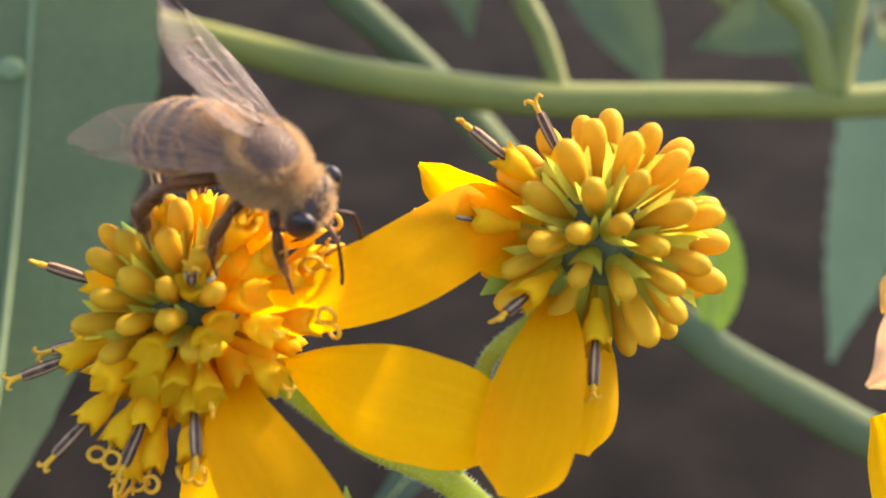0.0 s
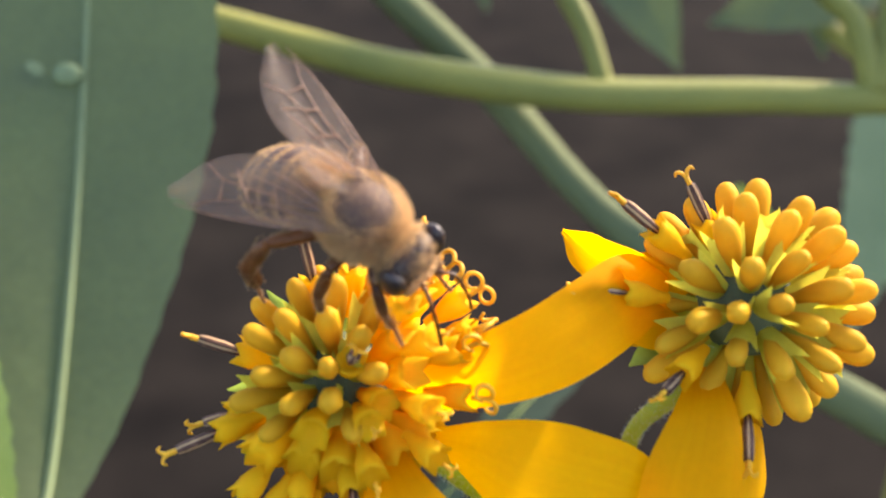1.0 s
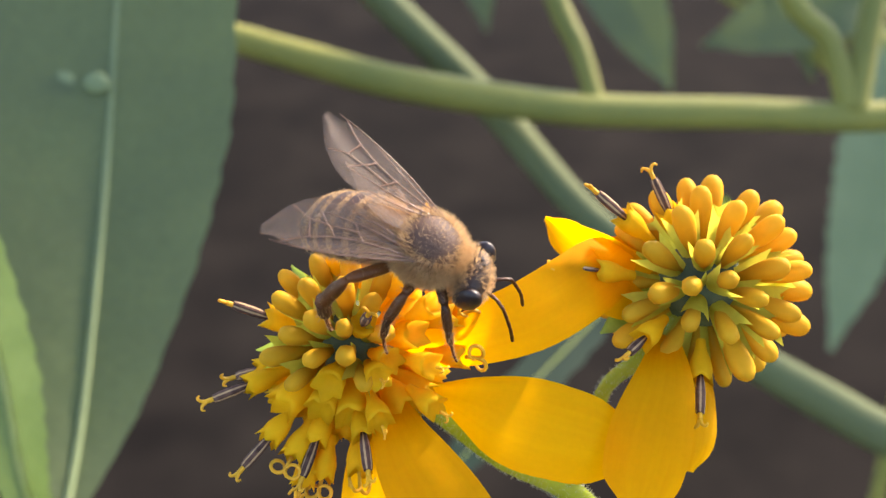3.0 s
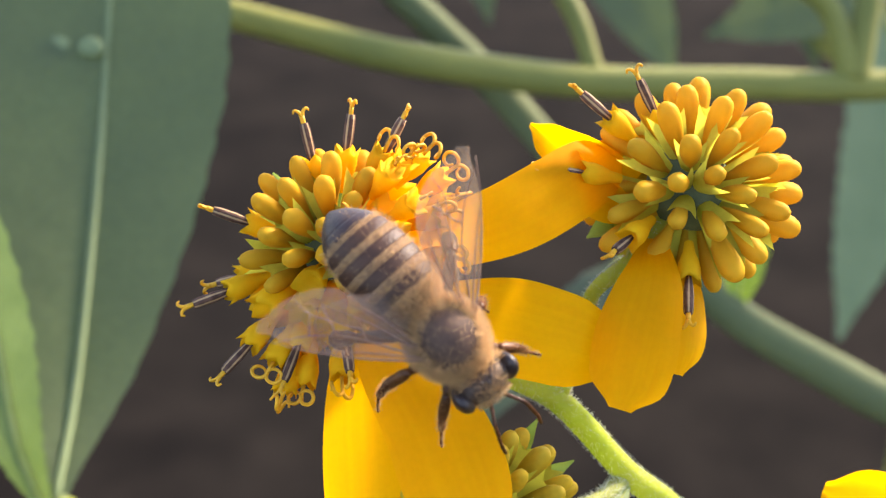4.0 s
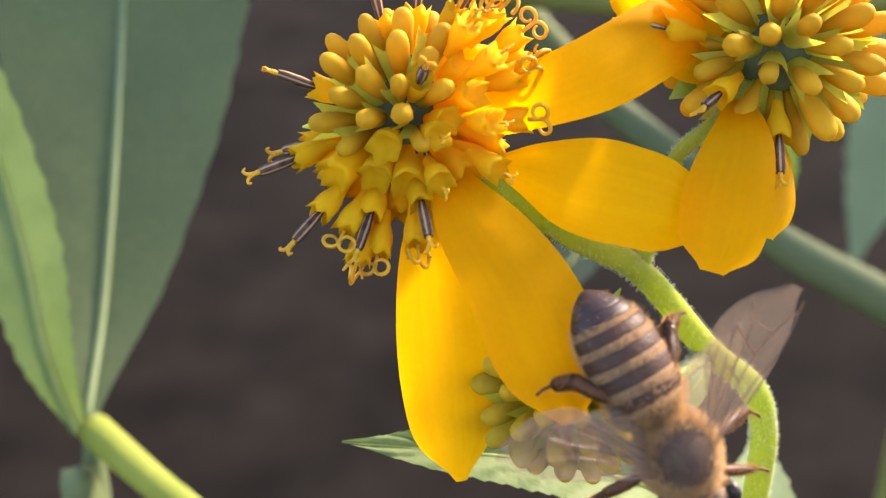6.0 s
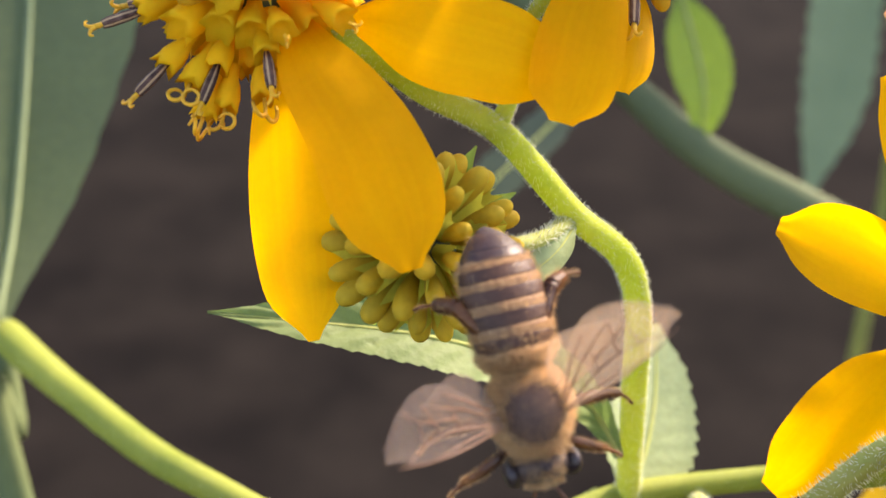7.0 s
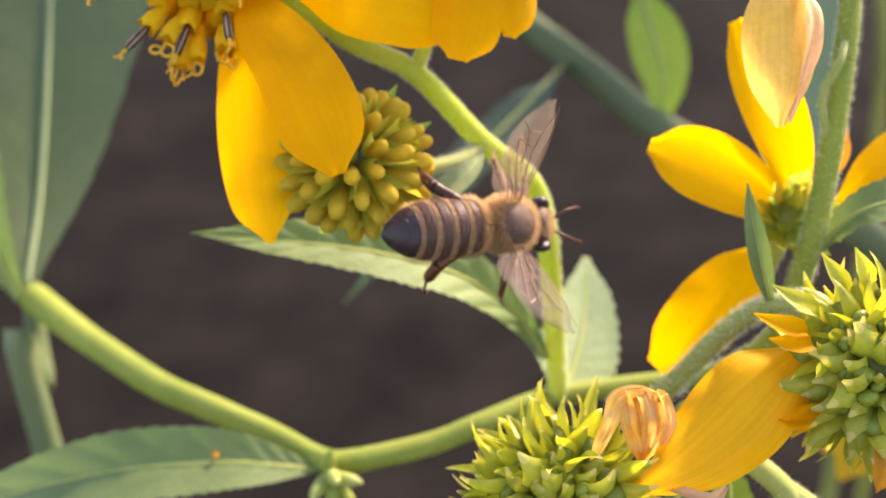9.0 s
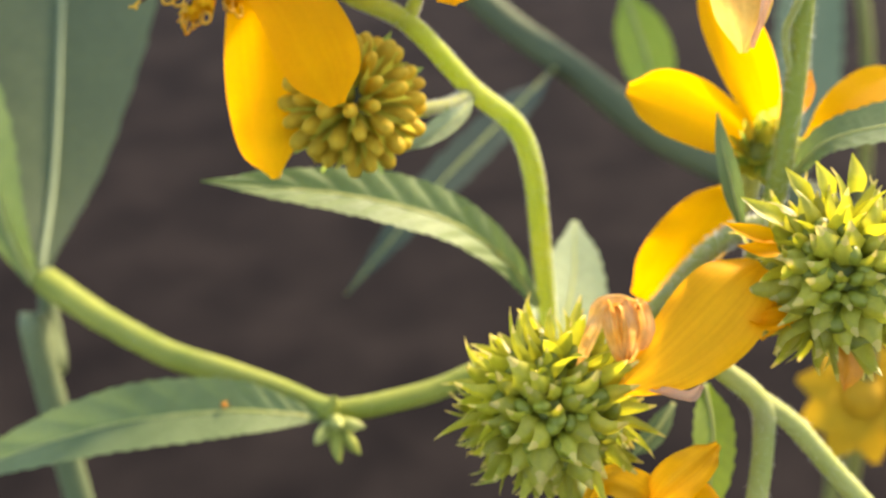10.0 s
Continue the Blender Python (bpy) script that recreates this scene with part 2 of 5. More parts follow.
ORANGE = organic("petal_orange", (0.72, 0.30, 0.012), (0.62, 0.25, 0.012), grain=2000, blotch=200, rough=0.5, bump=0.1, through_light=0.35, vary=0.06, veins=8)
# the plants' shade over the ground is put into this near-black brown
SOIL = organic("soil_shaded", (0.0060, 0.0050, 0.0043), (0.0128, 0.0104, 0.0083), grain=60, blotch=6.0, rough=0.95, bump=0.6, vary=0.0, spec=0.03)
BEE_DARK = organic("bee_cuticle", (0.042, 0.020, 0.013), (0.066, 0.031, 0.018), grain=5000, blotch=900, rough=0.48, bump=0.3, vary=0.05, spec=0.2)
BEE_BAND = organic("bee_pale_band", (0.20, 0.112, 0.055), (0.14, 0.076, 0.038), grain=6000, blotch=900, rough=0.6, bump=0.4, vary=0.06, spec=0.15)
BEE_FUR = organic("bee_hair", (0.66, 0.445, 0.225), (0.53, 0.335, 0.155), grain=3000, blotch=600, rough=0.5, bump=0.0, through_light=0.5, vary=0.25, object_vary=False)
BEE_SKIN = organic("bee_thorax_skin", (0.060, 0.034, 0.024), (0.095, 0.055, 0.036), grain=6000, blotch=900, rough=0.6, bump=0.4, vary=0.05, spec=0.18)
BEE_HEAD = organic("bee_head_skin", (0.040, 0.024, 0.018), (0.070, 0.042, 0.028), grain=6000, blotch=900, rough=0.5, bump=0.5, vary=0.05, spec=0.3)
BEE_EYE = organic("bee_eye", (0.016, 0.010, 0.010), (0.028, 0.017, 0.015), grain=9000, blotch=1500, rough=0.42, bump=0.15, vary=0.05, spec=0.4)
BEE_LEG = organic("bee_leg", (0.050, 0.018, 0.008), (0.20, 0.070, 0.018), grain=6000, blotch=500, rough=0.35, bump=0.25, vary=0.1, through_light=0.4)
BEE_VEIN = organic("wing_vein", (0.16, 0.080, 0.045), (0.21, 0.11, 0.065), grain=5000, blotch=900, rough=0.28, bump=0.1, vary=0.05)


def wing_film():
    m, nt, N, L, bsdf, out = material("wing_membrane")
    co, no = N.new("ShaderNodeTexCoord"), N.new("ShaderNodeTexNoise")
    no.inputs["Scale"].default_value, no.inputs["Detail"].default_value = 700, 3
    L.new(co.outputs["Object"], no.inputs["Vector"])
    bp = N.new("ShaderNodeBump")
    bp.inputs["Strength"].default_value, bp.inputs["Distance"].default_value = 0.5, 0.0002
    L.new(no.outputs["Fac"], bp.inputs["Height"])
    bsdf.inputs["Base Color"].default_value = (0.25, 0.19, 0.16, 1)
    bsdf.inputs["Roughness"].default_value = 0.5
    bsdf.inputs["Specular IOR Level"].default_value = 0.2
    L.new(bp.outputs["Normal"], bsdf.inputs["Normal"])
    clear, mixer = N.new("ShaderNodeBsdfTransparent"), N.new("ShaderNodeMixShader")
    clear.inputs["Color"].default_value = (0.93, 0.88, 0.82, 1)
    tr, two = N.new("ShaderNodeBsdfTranslucent"), N.new("ShaderNodeMixShader")
    tr.inputs["Color"].default_value = (0.50, 0.38, 0.27, 1)
    two.inputs["Fac"].default_value = 0.45
    L.new(bsdf.outputs["BSDF"], two.inputs[1])
    L.new(tr.outputs["BSDF"], two.inputs[2])
    vary = N.new("ShaderNodeMapRange")
    vary.inputs["To Min"].default_value, vary.inputs["To Max"].default_value = 0.24, 0.42
    L.new(no.outputs["Fac"], vary.inputs["Value"])
    L.new(vary.outputs["Result"], mixer.inputs["Fac"])
    L.new(clear.outputs["BSDF"], mixer.inputs[1])
    L.new(two.outputs["Shader"], mixer.inputs[2])
    L.new(mixer.outputs["Shader"], out.inputs["Surface"])
    return m


WING = wing_film()


# ---------- shape helpers ----------
def smooth_path(points, n):
    """A Catmull-Rom curve through the points, n samples; works on vectors of any length."""
    pts = [np.array(p, float) for p in points]
    pts = [2 * pts[0] - pts[1]] + pts + [2 * pts[-1] - pts[-2]]
    segs, out = len(pts) - 3, []
    for k in range(n):
        u = k / (n - 1) * segs
        i = min(int(u), segs - 1)
        f = u - i
        a, b, c, d = pts[i:i + 4]
        out.append(0.5 * (2 * b + (c - a) * f + (2 * a - 5 * b + 4 * c - d) * f * f + (3 * b - a - 3 * c + d) * f ** 3))
    return out


def tube(bm, points, radii, sides=10, n=None, cap=True, ridges=0.0):
    """A round tube along a smooth path; radii are spread along it."""
    n = n or max(6, 6 * len(points))
    path = [Vector(p) for p in smooth_path(points, n)]
    rs = [float(np.interp(k / (n - 1), np.linspace(0, 1, len(radii)), radii)) for k in range(n)]
    side = None
    rings = []
    for k in range(n):
        way = (path[min(k + 1, n - 1)] - path[max(k - 1, 0)]).normalized()
        side = way.orthogonal().normalized() if side is None else (side - way * side.dot(way)).normalized()
        over = way.cross(side)
        ring = []
        for j in range(sides):
            a = 2 * math.pi * j / sides
            r = rs[k] * (1 + (ridges if j % 2 else 0))
            ring.append(bm.verts.new(path[k] + (side * math.cos(a) + over * math.sin(a)) * r))
        rings.append(ring)
    for a, b in zip(rings, rings[1:]):
        for j in range(sides):
            bm.faces.new((a[j], a[(j + 1) % sides], b[(j + 1) % sides], b[j]))
    if cap:
        bm.faces.new(rings[0][::-1])
        bm.faces.new(rings[-1])
    return path, rs


def lathe(bm, profile, sides=12, flat=1.0, lobes=0, depth=0.0, close=True):
    """A turned form round z from (z, radius) pairs; flat squeezes it in y, lobes groove it."""
    rings = []
    for z, r in profile:
        ring = []
        for j in range(sides):
            a = 2 * math.pi * j / sides
            q = r * (1 + (depth * math.cos(lobes * a) if lobes else 0))
            ring.append(bm.verts.new((q * math.cos(a), q * math.sin(a) * flat, z)))
        rings.append(ring)
    for a, b in zip(rings, rings[1:]):
        for j in range(sides):
            bm.faces.new((a[j], a[(j + 1) % sides], b[(j + 1) % sides], b[j]))
    if close:
        bm.faces.new(rings[0][::-1])
        bm.faces.new(rings[-1])


def blade(bm, spine, widths, face, cup=0.0, n=26, m=10, teeth=0, tooth=0.06, fold=0.0, veins=0, relief=0.0, ruffle=0.0, twist=0.0, seed=0):
    """A petal or leaf: a sheet along a spine (plan points) with half-widths spread along it, facing the given way."""
    rnd = random.Random(seed)
    path = [Vector(p) for p in smooth_path(spine, n)]
    ph = [rnd.uniform(0, 6.28) for _ in range(4)]
    uvl = bm.loops.layers.uv.verify()
    rows, face = [], Vector(face).normalized()
    for k in range(n):
        s = k / (n - 1)
        way = (path[min(k + 1, n - 1)] - path[max(k - 1, 0)]).normalized()
        nrm = (face - way * face.dot(way)).normalized()
        if twist:
            nrm = Matrix.Rotation(twist * s, 3, way) @ nrm
        side = way.cross(nrm)
        w = float(np.interp(s, np.linspace(0, 1, len(widths)), [p for p in widths]))
        if 0 < k < n - 1:
            xs = np.linspace(0, 1, len(widths))
            w = float(smooth_value(xs, widths, s))
        row = []
        for j in range(-m, m + 1):
            u = j / m
            ww = w
            if teeth and abs(j) == m:
                ww = w * (1 + tooth * (1 - 2 * ((s * teeth) % 1.0)))
            off = cup * w * u * u - fold * w * abs(u)
            if veins:
                off += relief * (abs(math.sin(math.pi * (s * veins - abs(u) * 1.1))) ** 0.5 - 0.6) * (1 - 0.4 * abs(u)) * min(1, 3 * abs(u))
            if ruffle:
                off += ruffle * abs(u) ** 2 * (math.sin(9 * s + ph[0] + 2 * u) + 0.5 * math.sin(21 * s + ph[1] - 3 * u))
                off += 0.35 * ruffle * math.sin(6 * u + ph[2])
            row.append((bm.verts.new(path[k] + side * ww * u + nrm * off), (u * 0.5 + 0.5, s)))
        rows.append(row)
    for a, b in zip(rows, rows[1:]):
        for j in range(2 * m):
            quad = (a[j], a[j + 1], b[j + 1], b[j])
            f = bm.faces.new([q[0] for q in quad])
            for loop, q in zip(f.loops, quad):
                loop[uvl].uv = q[1]


def smooth_value(xs, ys, s):
    """Smooth interpolation through even knots."""
    i = min(int(s * (len(xs) - 1)), len(xs) - 2)
    f = s * (len(xs) - 1) - i
    a = ys[max(i - 1, 0)]
    b, c = ys[i], ys[i + 1]
    d = ys[min(i + 2, len(ys) - 1)]
    v = 0.5 * (2 * b + (c - a) * f + (2 * a - 5 * b + 4 * c - d) * f * f + (3 * b - a - 3 * c + d) * f ** 3)
    return max(v, 0.0)


def fuzz(bm, path, radii, count, length, thick, seed, lean=0.3):
    """Fine hairs standing on a tube."""
    rnd = random.Random(seed)
    for _ in range(count):
        u = rnd.random() * (len(path) - 1.001)
        i = int(u)
        at = path[i].lerp(path[i + 1], u - i)
        r = radii[i] + (radii[i + 1] - radii[i]) * (u - i)
        way = (path[i + 1] - path[i]).normalized()
        side = Matrix.Rotation(rnd.uniform(0, 6.2832), 3, way) @ way.orthogonal().normalized()
        root = at + side * r * 0.95
        tip = root + (side + way * rnd.uniform(-lean, lean)).normalized() * length * rnd.uniform(0.5, 1.2)
        cross = side.cross(way).normalized() * thick
        a, b = bm.verts.new(root - cross), bm.verts.new(root + cross)
        c, d = bm.verts.new(root + way * thick * 1.5), bm.verts.new(tip)
        bm.faces.new((a, b, d))
        bm.faces.new((b, c, d))


def ball(bm, centre, radii, u=20, v=14):
    r = bmesh.ops.create_uvsphere(bm, u_segments=u, v_segments=v, radius=1.0)
    for w in r["verts"]:
        w.co = Vector((w.co.x * radii[0], w.co.y * radii[1], w.co.z * radii[2])) + Vector(centre)
    return r["verts"]


def local_mesh(name, mat, build, smooth=True):
    """A shared mesh in local metres from a builder that works in millimetres."""
    bm = bmesh.new()
    build(bm)
    for v in bm.verts:
        v.co *= MM
    return mesh_of(bm, name, mat, smooth)


# ---------- ground ----------
def ground():
    bm = bmesh.new()
    bmesh.ops.create_grid(bm, x_segments=60, y_segments=60, size=60.0)
    for v in bm.verts:
        near = math.hypot(v.co.x, v.co.y)
        v.co.z = 0.04 * noise.noise(v.co * 0.7) if near > 3 else 0.0
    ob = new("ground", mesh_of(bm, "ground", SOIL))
    tagged(ob, "brown bare soil under the flowering plants, their shade put into its colour", "ground", kind="structure")


ground()


# ---------- flower heads ----------
def bud_mesh(name, mat, length, fat):
    L = length
    prof = [(0, 0.24), (0.22 * L, 0.32), (0.40 * L, 0.50), (0.58 * L, 0.62), (0.74 * L, 0.66), (0.86 * L, 0.61), (0.94 * L, 0.47), (0.985 * L, 0.28), (1.0 * L, 0.10)]
    return local_mesh(name, mat, lambda bm: lathe(bm, [(z, r * fat) for z, r in prof], sides=10, lobes=5, depth=0.035))


def scale_mesh(name, mat, length, width, bend):
    """A chaff scale: a cupped, cut-off blade that clasps its bud, standing along z."""
    def build(bm):
        rows = []
        for k in range(7):
            s = k / 6
            w = width * (0.5 + 0.6 * s)
            top = [0.10, -0.06, 0.04, -0.06, 0.10] if k == 6 else [0] * 5
            rows.append([bm.verts.new((w * u, bend * s * s + 0.5 * w * u * u, length * (s + d))) for u, d in zip((-1, -0.5, 0, 0.5, 1), top)])
        for a, b in zip(rows, rows[1:]):
            for j in range(4):
                bm.faces.new((a[j], a[j + 1], b[j + 1], b[j]))
    return local_mesh(name, mat, build)


def corolla_mesh(name, mat, length, flare=1.0):
    """An open disc floret: a tube that swells into a bell with five pointed lobes."""
    def build(bm):
        L, sides = length, 20
        prof = [(0, 0.30), (0.25 * L, 0.42), (0.45 * L, 0.66), (0.62 * L, 0.78), (0.76 * L, 0.76 * flare)]
        rings = [[bm.verts.new((r * math.cos(6.28319 * j / sides), r * math.sin(6.28319 * j / sides), z)) for j in range(sides)] for z, r in prof]
        lip = []
        for j in range(sides):
            up = abs(((j % 4) / 4) - 0.5) * 2
            r = (0.70 + 0.20 * up) * flare
            lip.append(bm.verts.new((r * math.cos(6.28319 * j / sides), r * math.sin(6.28319 * j / sides), L * (0.84 + 0.13 * up))))
        rings.append(lip)
        for a, b in zip(rings, rings[1:]):
            for j in range(sides):
                bm.faces.new((a[j], a[(j + 1) % sides], b[(j + 1) % sides], b[j]))
        inner = [bm.verts.new((0.34 * math.cos(6.28319 * j / sides), 0.34 * math.sin(6.28319 * j / sides), L * 0.66)) for j in range(sides)]
        for j in range(sides):
            bm.faces.new((lip[j], lip[(j + 1) % sides], inner[(j + 1) % sides], inner[j]))
        bm.faces.new(inner)
    return local_mesh(name, mat, build)


def anther_mesh(at, length):
    """Five fused dark anthers with pale seams between them."""
    def build(bm):
        lathe(bm, [(at - 0.6, 0.20), (at, 0.29), (at + 0.3 * length, 0.34), (at + 0.8 * length, 0.33), (at + length, 0.27)], sides=15, lobes=5, depth=0.06)
        for k, f in enumerate(bm.faces):
            f.material_index = 1 if len(f.verts) == 4 and k % 3 == 1 else 0
    return local_mesh("anther_tube", [ANTHER, ANTHER_PALE], build)


def fork_mesh(at):
    def build(bm):
        tube(bm, [(0, 0, at - 0.3), (0, 0, at + 0.35)], [0.16, 0.17], sides=6, n=4)
        for a in (0.3, 3.4):
            c, s = math.cos(a), math.sin(a)
            tube(bm, [(0, 0, at + 0.25), (0.14 * c, 0.14 * s, at + 0.65), (0.42 * c, 0.42 * s, at + 0.82), (0.55 * c, 0.55 * s, at + 0.62)], [0.13, 0.12, 0.10, 0.06], sides=6, n=9)
    return local_mesh("stigma", CURL, build)


def curl_mesh(at, big=1.0):
    def build(bm):
        for sgn in (1, -1):
            pts = [(0, 0, at - 0.4), (0, 0, at + 0.3)]
            for k in range(12):
                a = -1.2 + k * 0.55
                r = (0.62 - 0.022 * k) * big
                pts.append((sgn * (0.62 * big + r * math.sin(a)) * 0.9, 0.06 * k * sgn, at + 0.75 * big + r * math.cos(a) * 0.8 - 0.3))
            tube(bm, pts, [0.13, 0.13, 0.12, 0.08], sides=6, n=40)
    return local_mesh("curled_stigma", CURL, build)


BUDS = [bud_mesh("floret_bud", BUD, 3.5, f) for f in (0.74, 0.80, 0.88)]
BUDS_YOUNG = [bud_mesh("floret_bud", BUD_YOUNG, 3.0, f) for f in (0.66, 0.76)]
SCALES = [scale_mesh("chaff_scale", SCALE, 2.1, 0.80, 0.55), scale_mesh("chaff_scale", SCALE, 1.9, 0.72, 0.5)]
COROLLA, COROLLA_WIDE = corolla_mesh("corolla", FLORET, 3.2), corolla_mesh("corolla", FLORET, 2.9, 1.05)
ANTHERS = {n: anther_mesh(3.1, n) for n in (1.2, 2.0)}
FORKS = {1.2: fork_mesh(4.4), 2.0: fork_mesh(5.2)}
CURLS = curl_mesh(3.2)


def flower_head(ob, centre, axis, count, reach, tip, buds, opened=(), spread=118, chaff=True, burst=None, seed=1):
    """A domed disc: floret buds in spiral order round an axis, chaff scales between, opened florets at given tips."""
    rnd = random.Random(seed)
    centre, axis = Vector(centre), Vector(axis).normalized()
    frame_q = axis.to_track_quat("Z", "Y")
    bm = bmesh.new()
    ball(bm, (0, 0, 0), (reach, reach, reach), 24, 16)
    for v in bm.verts:
        v.co = centre + v.co * (1 + 0.05 * noise.noise(v.co * 1.5))
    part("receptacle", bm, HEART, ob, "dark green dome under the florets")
    ways = []
    for way_tip, kind in opened:
        d = Vector(way_tip) - centre
        far, way = d.length, d.normalized()
        ways.append(way)
        if kind in ("anther", "short"):
            n = 2.0 if kind == "anther" else 1.2
            base = centre + way * (far - (3.1 + n + 0.5))
            fl = piece("open_floret", COROLLA, ob, aim(base, way, rnd.uniform(0, 6)))
            sub("anther_tube", ANTHERS[n], fl, "dark brown striped anther tube")
            sub("stigma", FORKS[n], fl, "yellow forked stigma")
        elif kind == "curl":
            base = centre + way * (far - 4.2)
            fl = piece("open_floret", COROLLA, ob, aim(base, way, rnd.uniform(0, 6)))
            sub("curled_stigma", CURLS, fl, "yellow coiled stigma")
        else:
            fl = piece("open_floret", COROLLA_WIDE, ob, aim(centre + way * (far - 3.0), way, rnd.uniform(0, 6)))
            sub("stigma", FORKS[1.2], fl, "yellow forked stigma").scale = (0.72, 0.72, 0.72)
    top = 1 - math.cos(radians(spread))
    for i in range(count):
        c = 1 - top * (i + 0.6) / count
        a = i * 2.399963 + rnd.uniform(-0.07, 0.07)
        s = math.sqrt(max(0, 1 - c * c))
        way = frame_q @ Vector((s * math.cos(a), s * math.sin(a), c))
        if any(way.angle(w) < 0.17 for w in ways):
            continue
        size = (tip - reach + 0.35) / (3.5 if buds is BUDS else 3.0) * rnd.uniform(0.92, 1.06)
        size *= 0.84 + 0.16 * min(1.0, math.acos(c) / 1.05)
        if burst and burst(way):
            piece("open_floret", rnd.choice((COROLLA, COROLLA_WIDE)), ob, aim(centre + way * (reach - 0.3), way, rnd.uniform(0, 6), size * rnd.uniform(0.95, 1.1)))
            continue
        lean = (way + axis * 0.10 + Vector((rnd.uniform(-1, 1), rnd.uniform(-1, 1), rnd.uniform(-1, 1))) * 0.05).normalized()
        piece("floret_bud", rnd.choice(buds), ob, aim(centre + way * (reach - 0.35), lean, rnd.uniform(0, 6), size))
        if chaff:
            a2 = a + 0.06
            c2 = min(0.999, c + top * 2.2 / count)
            s2 = math.sqrt(max(0, 1 - c2 * c2))
            w2 = frame_q @ Vector((s2 * math.cos(a2), s2 * math.sin(a2), c2))
            out = (way - axis * way.dot(axis))
            q = aim(centre + w2 * (reach - 0.25), (w2 * 0.9 + way * 0.1), 0, rnd.uniform(0.85, 1.1) * size)
            if out.length > 0.05:
                z = w2.normalized()
                y = (out - z * out.dot(z)).normalized()
                x = y.cross(z)
                q = Matrix.Translation(centre + w2 * (reach - 0.25)) @ Matrix((x, y, z)).transposed().to_4x4() @ Matrix.Scale(rnd.uniform(0.9, 1.15) * size, 4)
            piece("chaff_scale", rnd.choice(SCALES), ob, q)


def petal(ob, spine, widths, face, mat=PETAL, label="", name="petal", **kw):
    bm = bmesh.new()
    blade(bm, spine, widths, face, **kw)
    return part(name, bm, mat, ob, label)


def bracts(ob, centre, axis, n, r, length, seed):
    """Green bracts round the back of a head."""
    rnd = random.Random(seed)
    axis = Vector(axis).normalized()
    a1 = axis.orthogonal().normalized()
    a2 = axis.cross(a1)
    for k in range(n):
        a = 6.2832 * k / n + rnd.uniform(-0.2, 0.2)
        out = a1 * math.cos(a) + a2 * math.sin(a)
        p0 = Vector(centre) - axis * 1.5 + out * r * 0.5
        p1 = p0 + out * length * 0.55 - axis * 0.3
        p2 = p0 + out * length - axis * rnd.uniform(0.2, 1.4)
        petal(ob, [p0, p1, p2], [0.5, 0.75, 0.55, 0.05], axis, BRACT, name="bract", cup=0.25, n=8, m=3)


GROUP = "yellow flowers of the plant"

# the flower on which the bee feeds first
A = (-14.3, 3.6, 69.0)
AX = (1.5, 1.0, -5.5)
flower_a = thing("flower", A, "yellow flower with orange-yellow disc, dark anthers and four rays", "flower", GROUP)
flower_head(flower_a, A, AX, 62, 2.9, 7.0, BUDS, [
    ((-22.4, 0.8, 67.4), "anther"), ((-23.4, 7.1, 66.2), "anther"), ((-22.2, 5.8, 67.6), "short"), ((-21.1, 11.4, 65.0), "anther"),
    ((-17.2, 12.0, 64.8), "anther"), ((-12.8, 11.2, 63.2), "anther"), ((-16.3, -5.1, 67.4), "anther"), ((-13.1, -5.7, 67.3), "anther"),
    ((-9.6, -5.3, 66.5), "anther"), ((-8.6, 0.3, 63.2), "cup"), ((-12.9, 1.0, 62.3), "short"), ((-12.1, 5.1, 62.9), "cup"),
    ((-8.7, 4.3, 63.0), "cup"), ((-8.4, 7.2, 64.0), "cup"), ((-12.0, 8.0, 63.0), "cup"), ((-10.2, -1.8, 64.0), "cup"), ((-6.2, 0.8, 65.0), "curl"),
    ((-7.6, -3.6, 66.5), "curl"), ((-6.0, -2.2, 66.8), "curl"), ((-5.6, -0.2, 66.0), "curl"), ((-8.8, -3.2, 65.0), "curl"), ((-5.6, 4.0, 65.2), "curl"),
    ((-17.6, 13.6, 65.8), "curl"), ((-16.2, 13.2, 65.8), "curl"), ((-13.4, 12.6, 65.0), "curl"), ((-18.4, 11.6, 65.2), "curl"), ((-10.4, -4.0, 66.6), "curl")], spread=112, burst=lambda w: w.y > 0.34 or (w.x > 0.45 and w.y < 0.3), seed=3)
petal(flower_a, [(-11.0, 4.5, 68.5), (-7.0, 2.8, 65.6), (-2.5, 1.1, 65.4), (2.2, -1.7, 67.8), (4.4, -3.6, 70)], [0.7, 1.7, 2.2, 2.4, 2.1, 0.6], (0.0, 0.0, -1), cup=-0.12, ruffle=0.06, seed=1)
petal(flower_a, [(-9.4, 6.5, 68.5), (-6.9, 6.9, 66.5), (-4.0, 7.8, 65.0), (-0.5, 8.7, 64.6), (4.4, 10.2, 66.0)], [0.5, 1.0, 1.8, 2.6, 3.0, 3.0, 2.7, 1.1], (0.0, -0.05, -1), cup=-0.10, ruffle=0.08, seed=2)
petal(flower_a, [(-12.0, 6.5, 67.2), (-10.6, 9.4, 63.4), (-7.9, 13.4, 61.0), (-6.2, 17.3, 59.6), (-5.1, 20.9, 58.9)], [0.9, 1.6, 2.3, 2.8, 3.1, 3.15, 2.5, 0.6], (0.0, -0.1, -1), cup=-0.10, ruffle=0.07, seed=3)
petal(flower_a, [(-12.8, 8.0, 69.0), (-12.4, 12.0, 68.2), (-12.0, 17.6, 67.2), (-11.6, 22.2, 66.6), (-11.0, 25.8, 66.4)], [0.8, 2.0, 2.75, 3.0, 2.9, 2.3, 0.35], (-0.2, 0.0, -1), cup=-0.12, ruffle=0.07, seed=4)
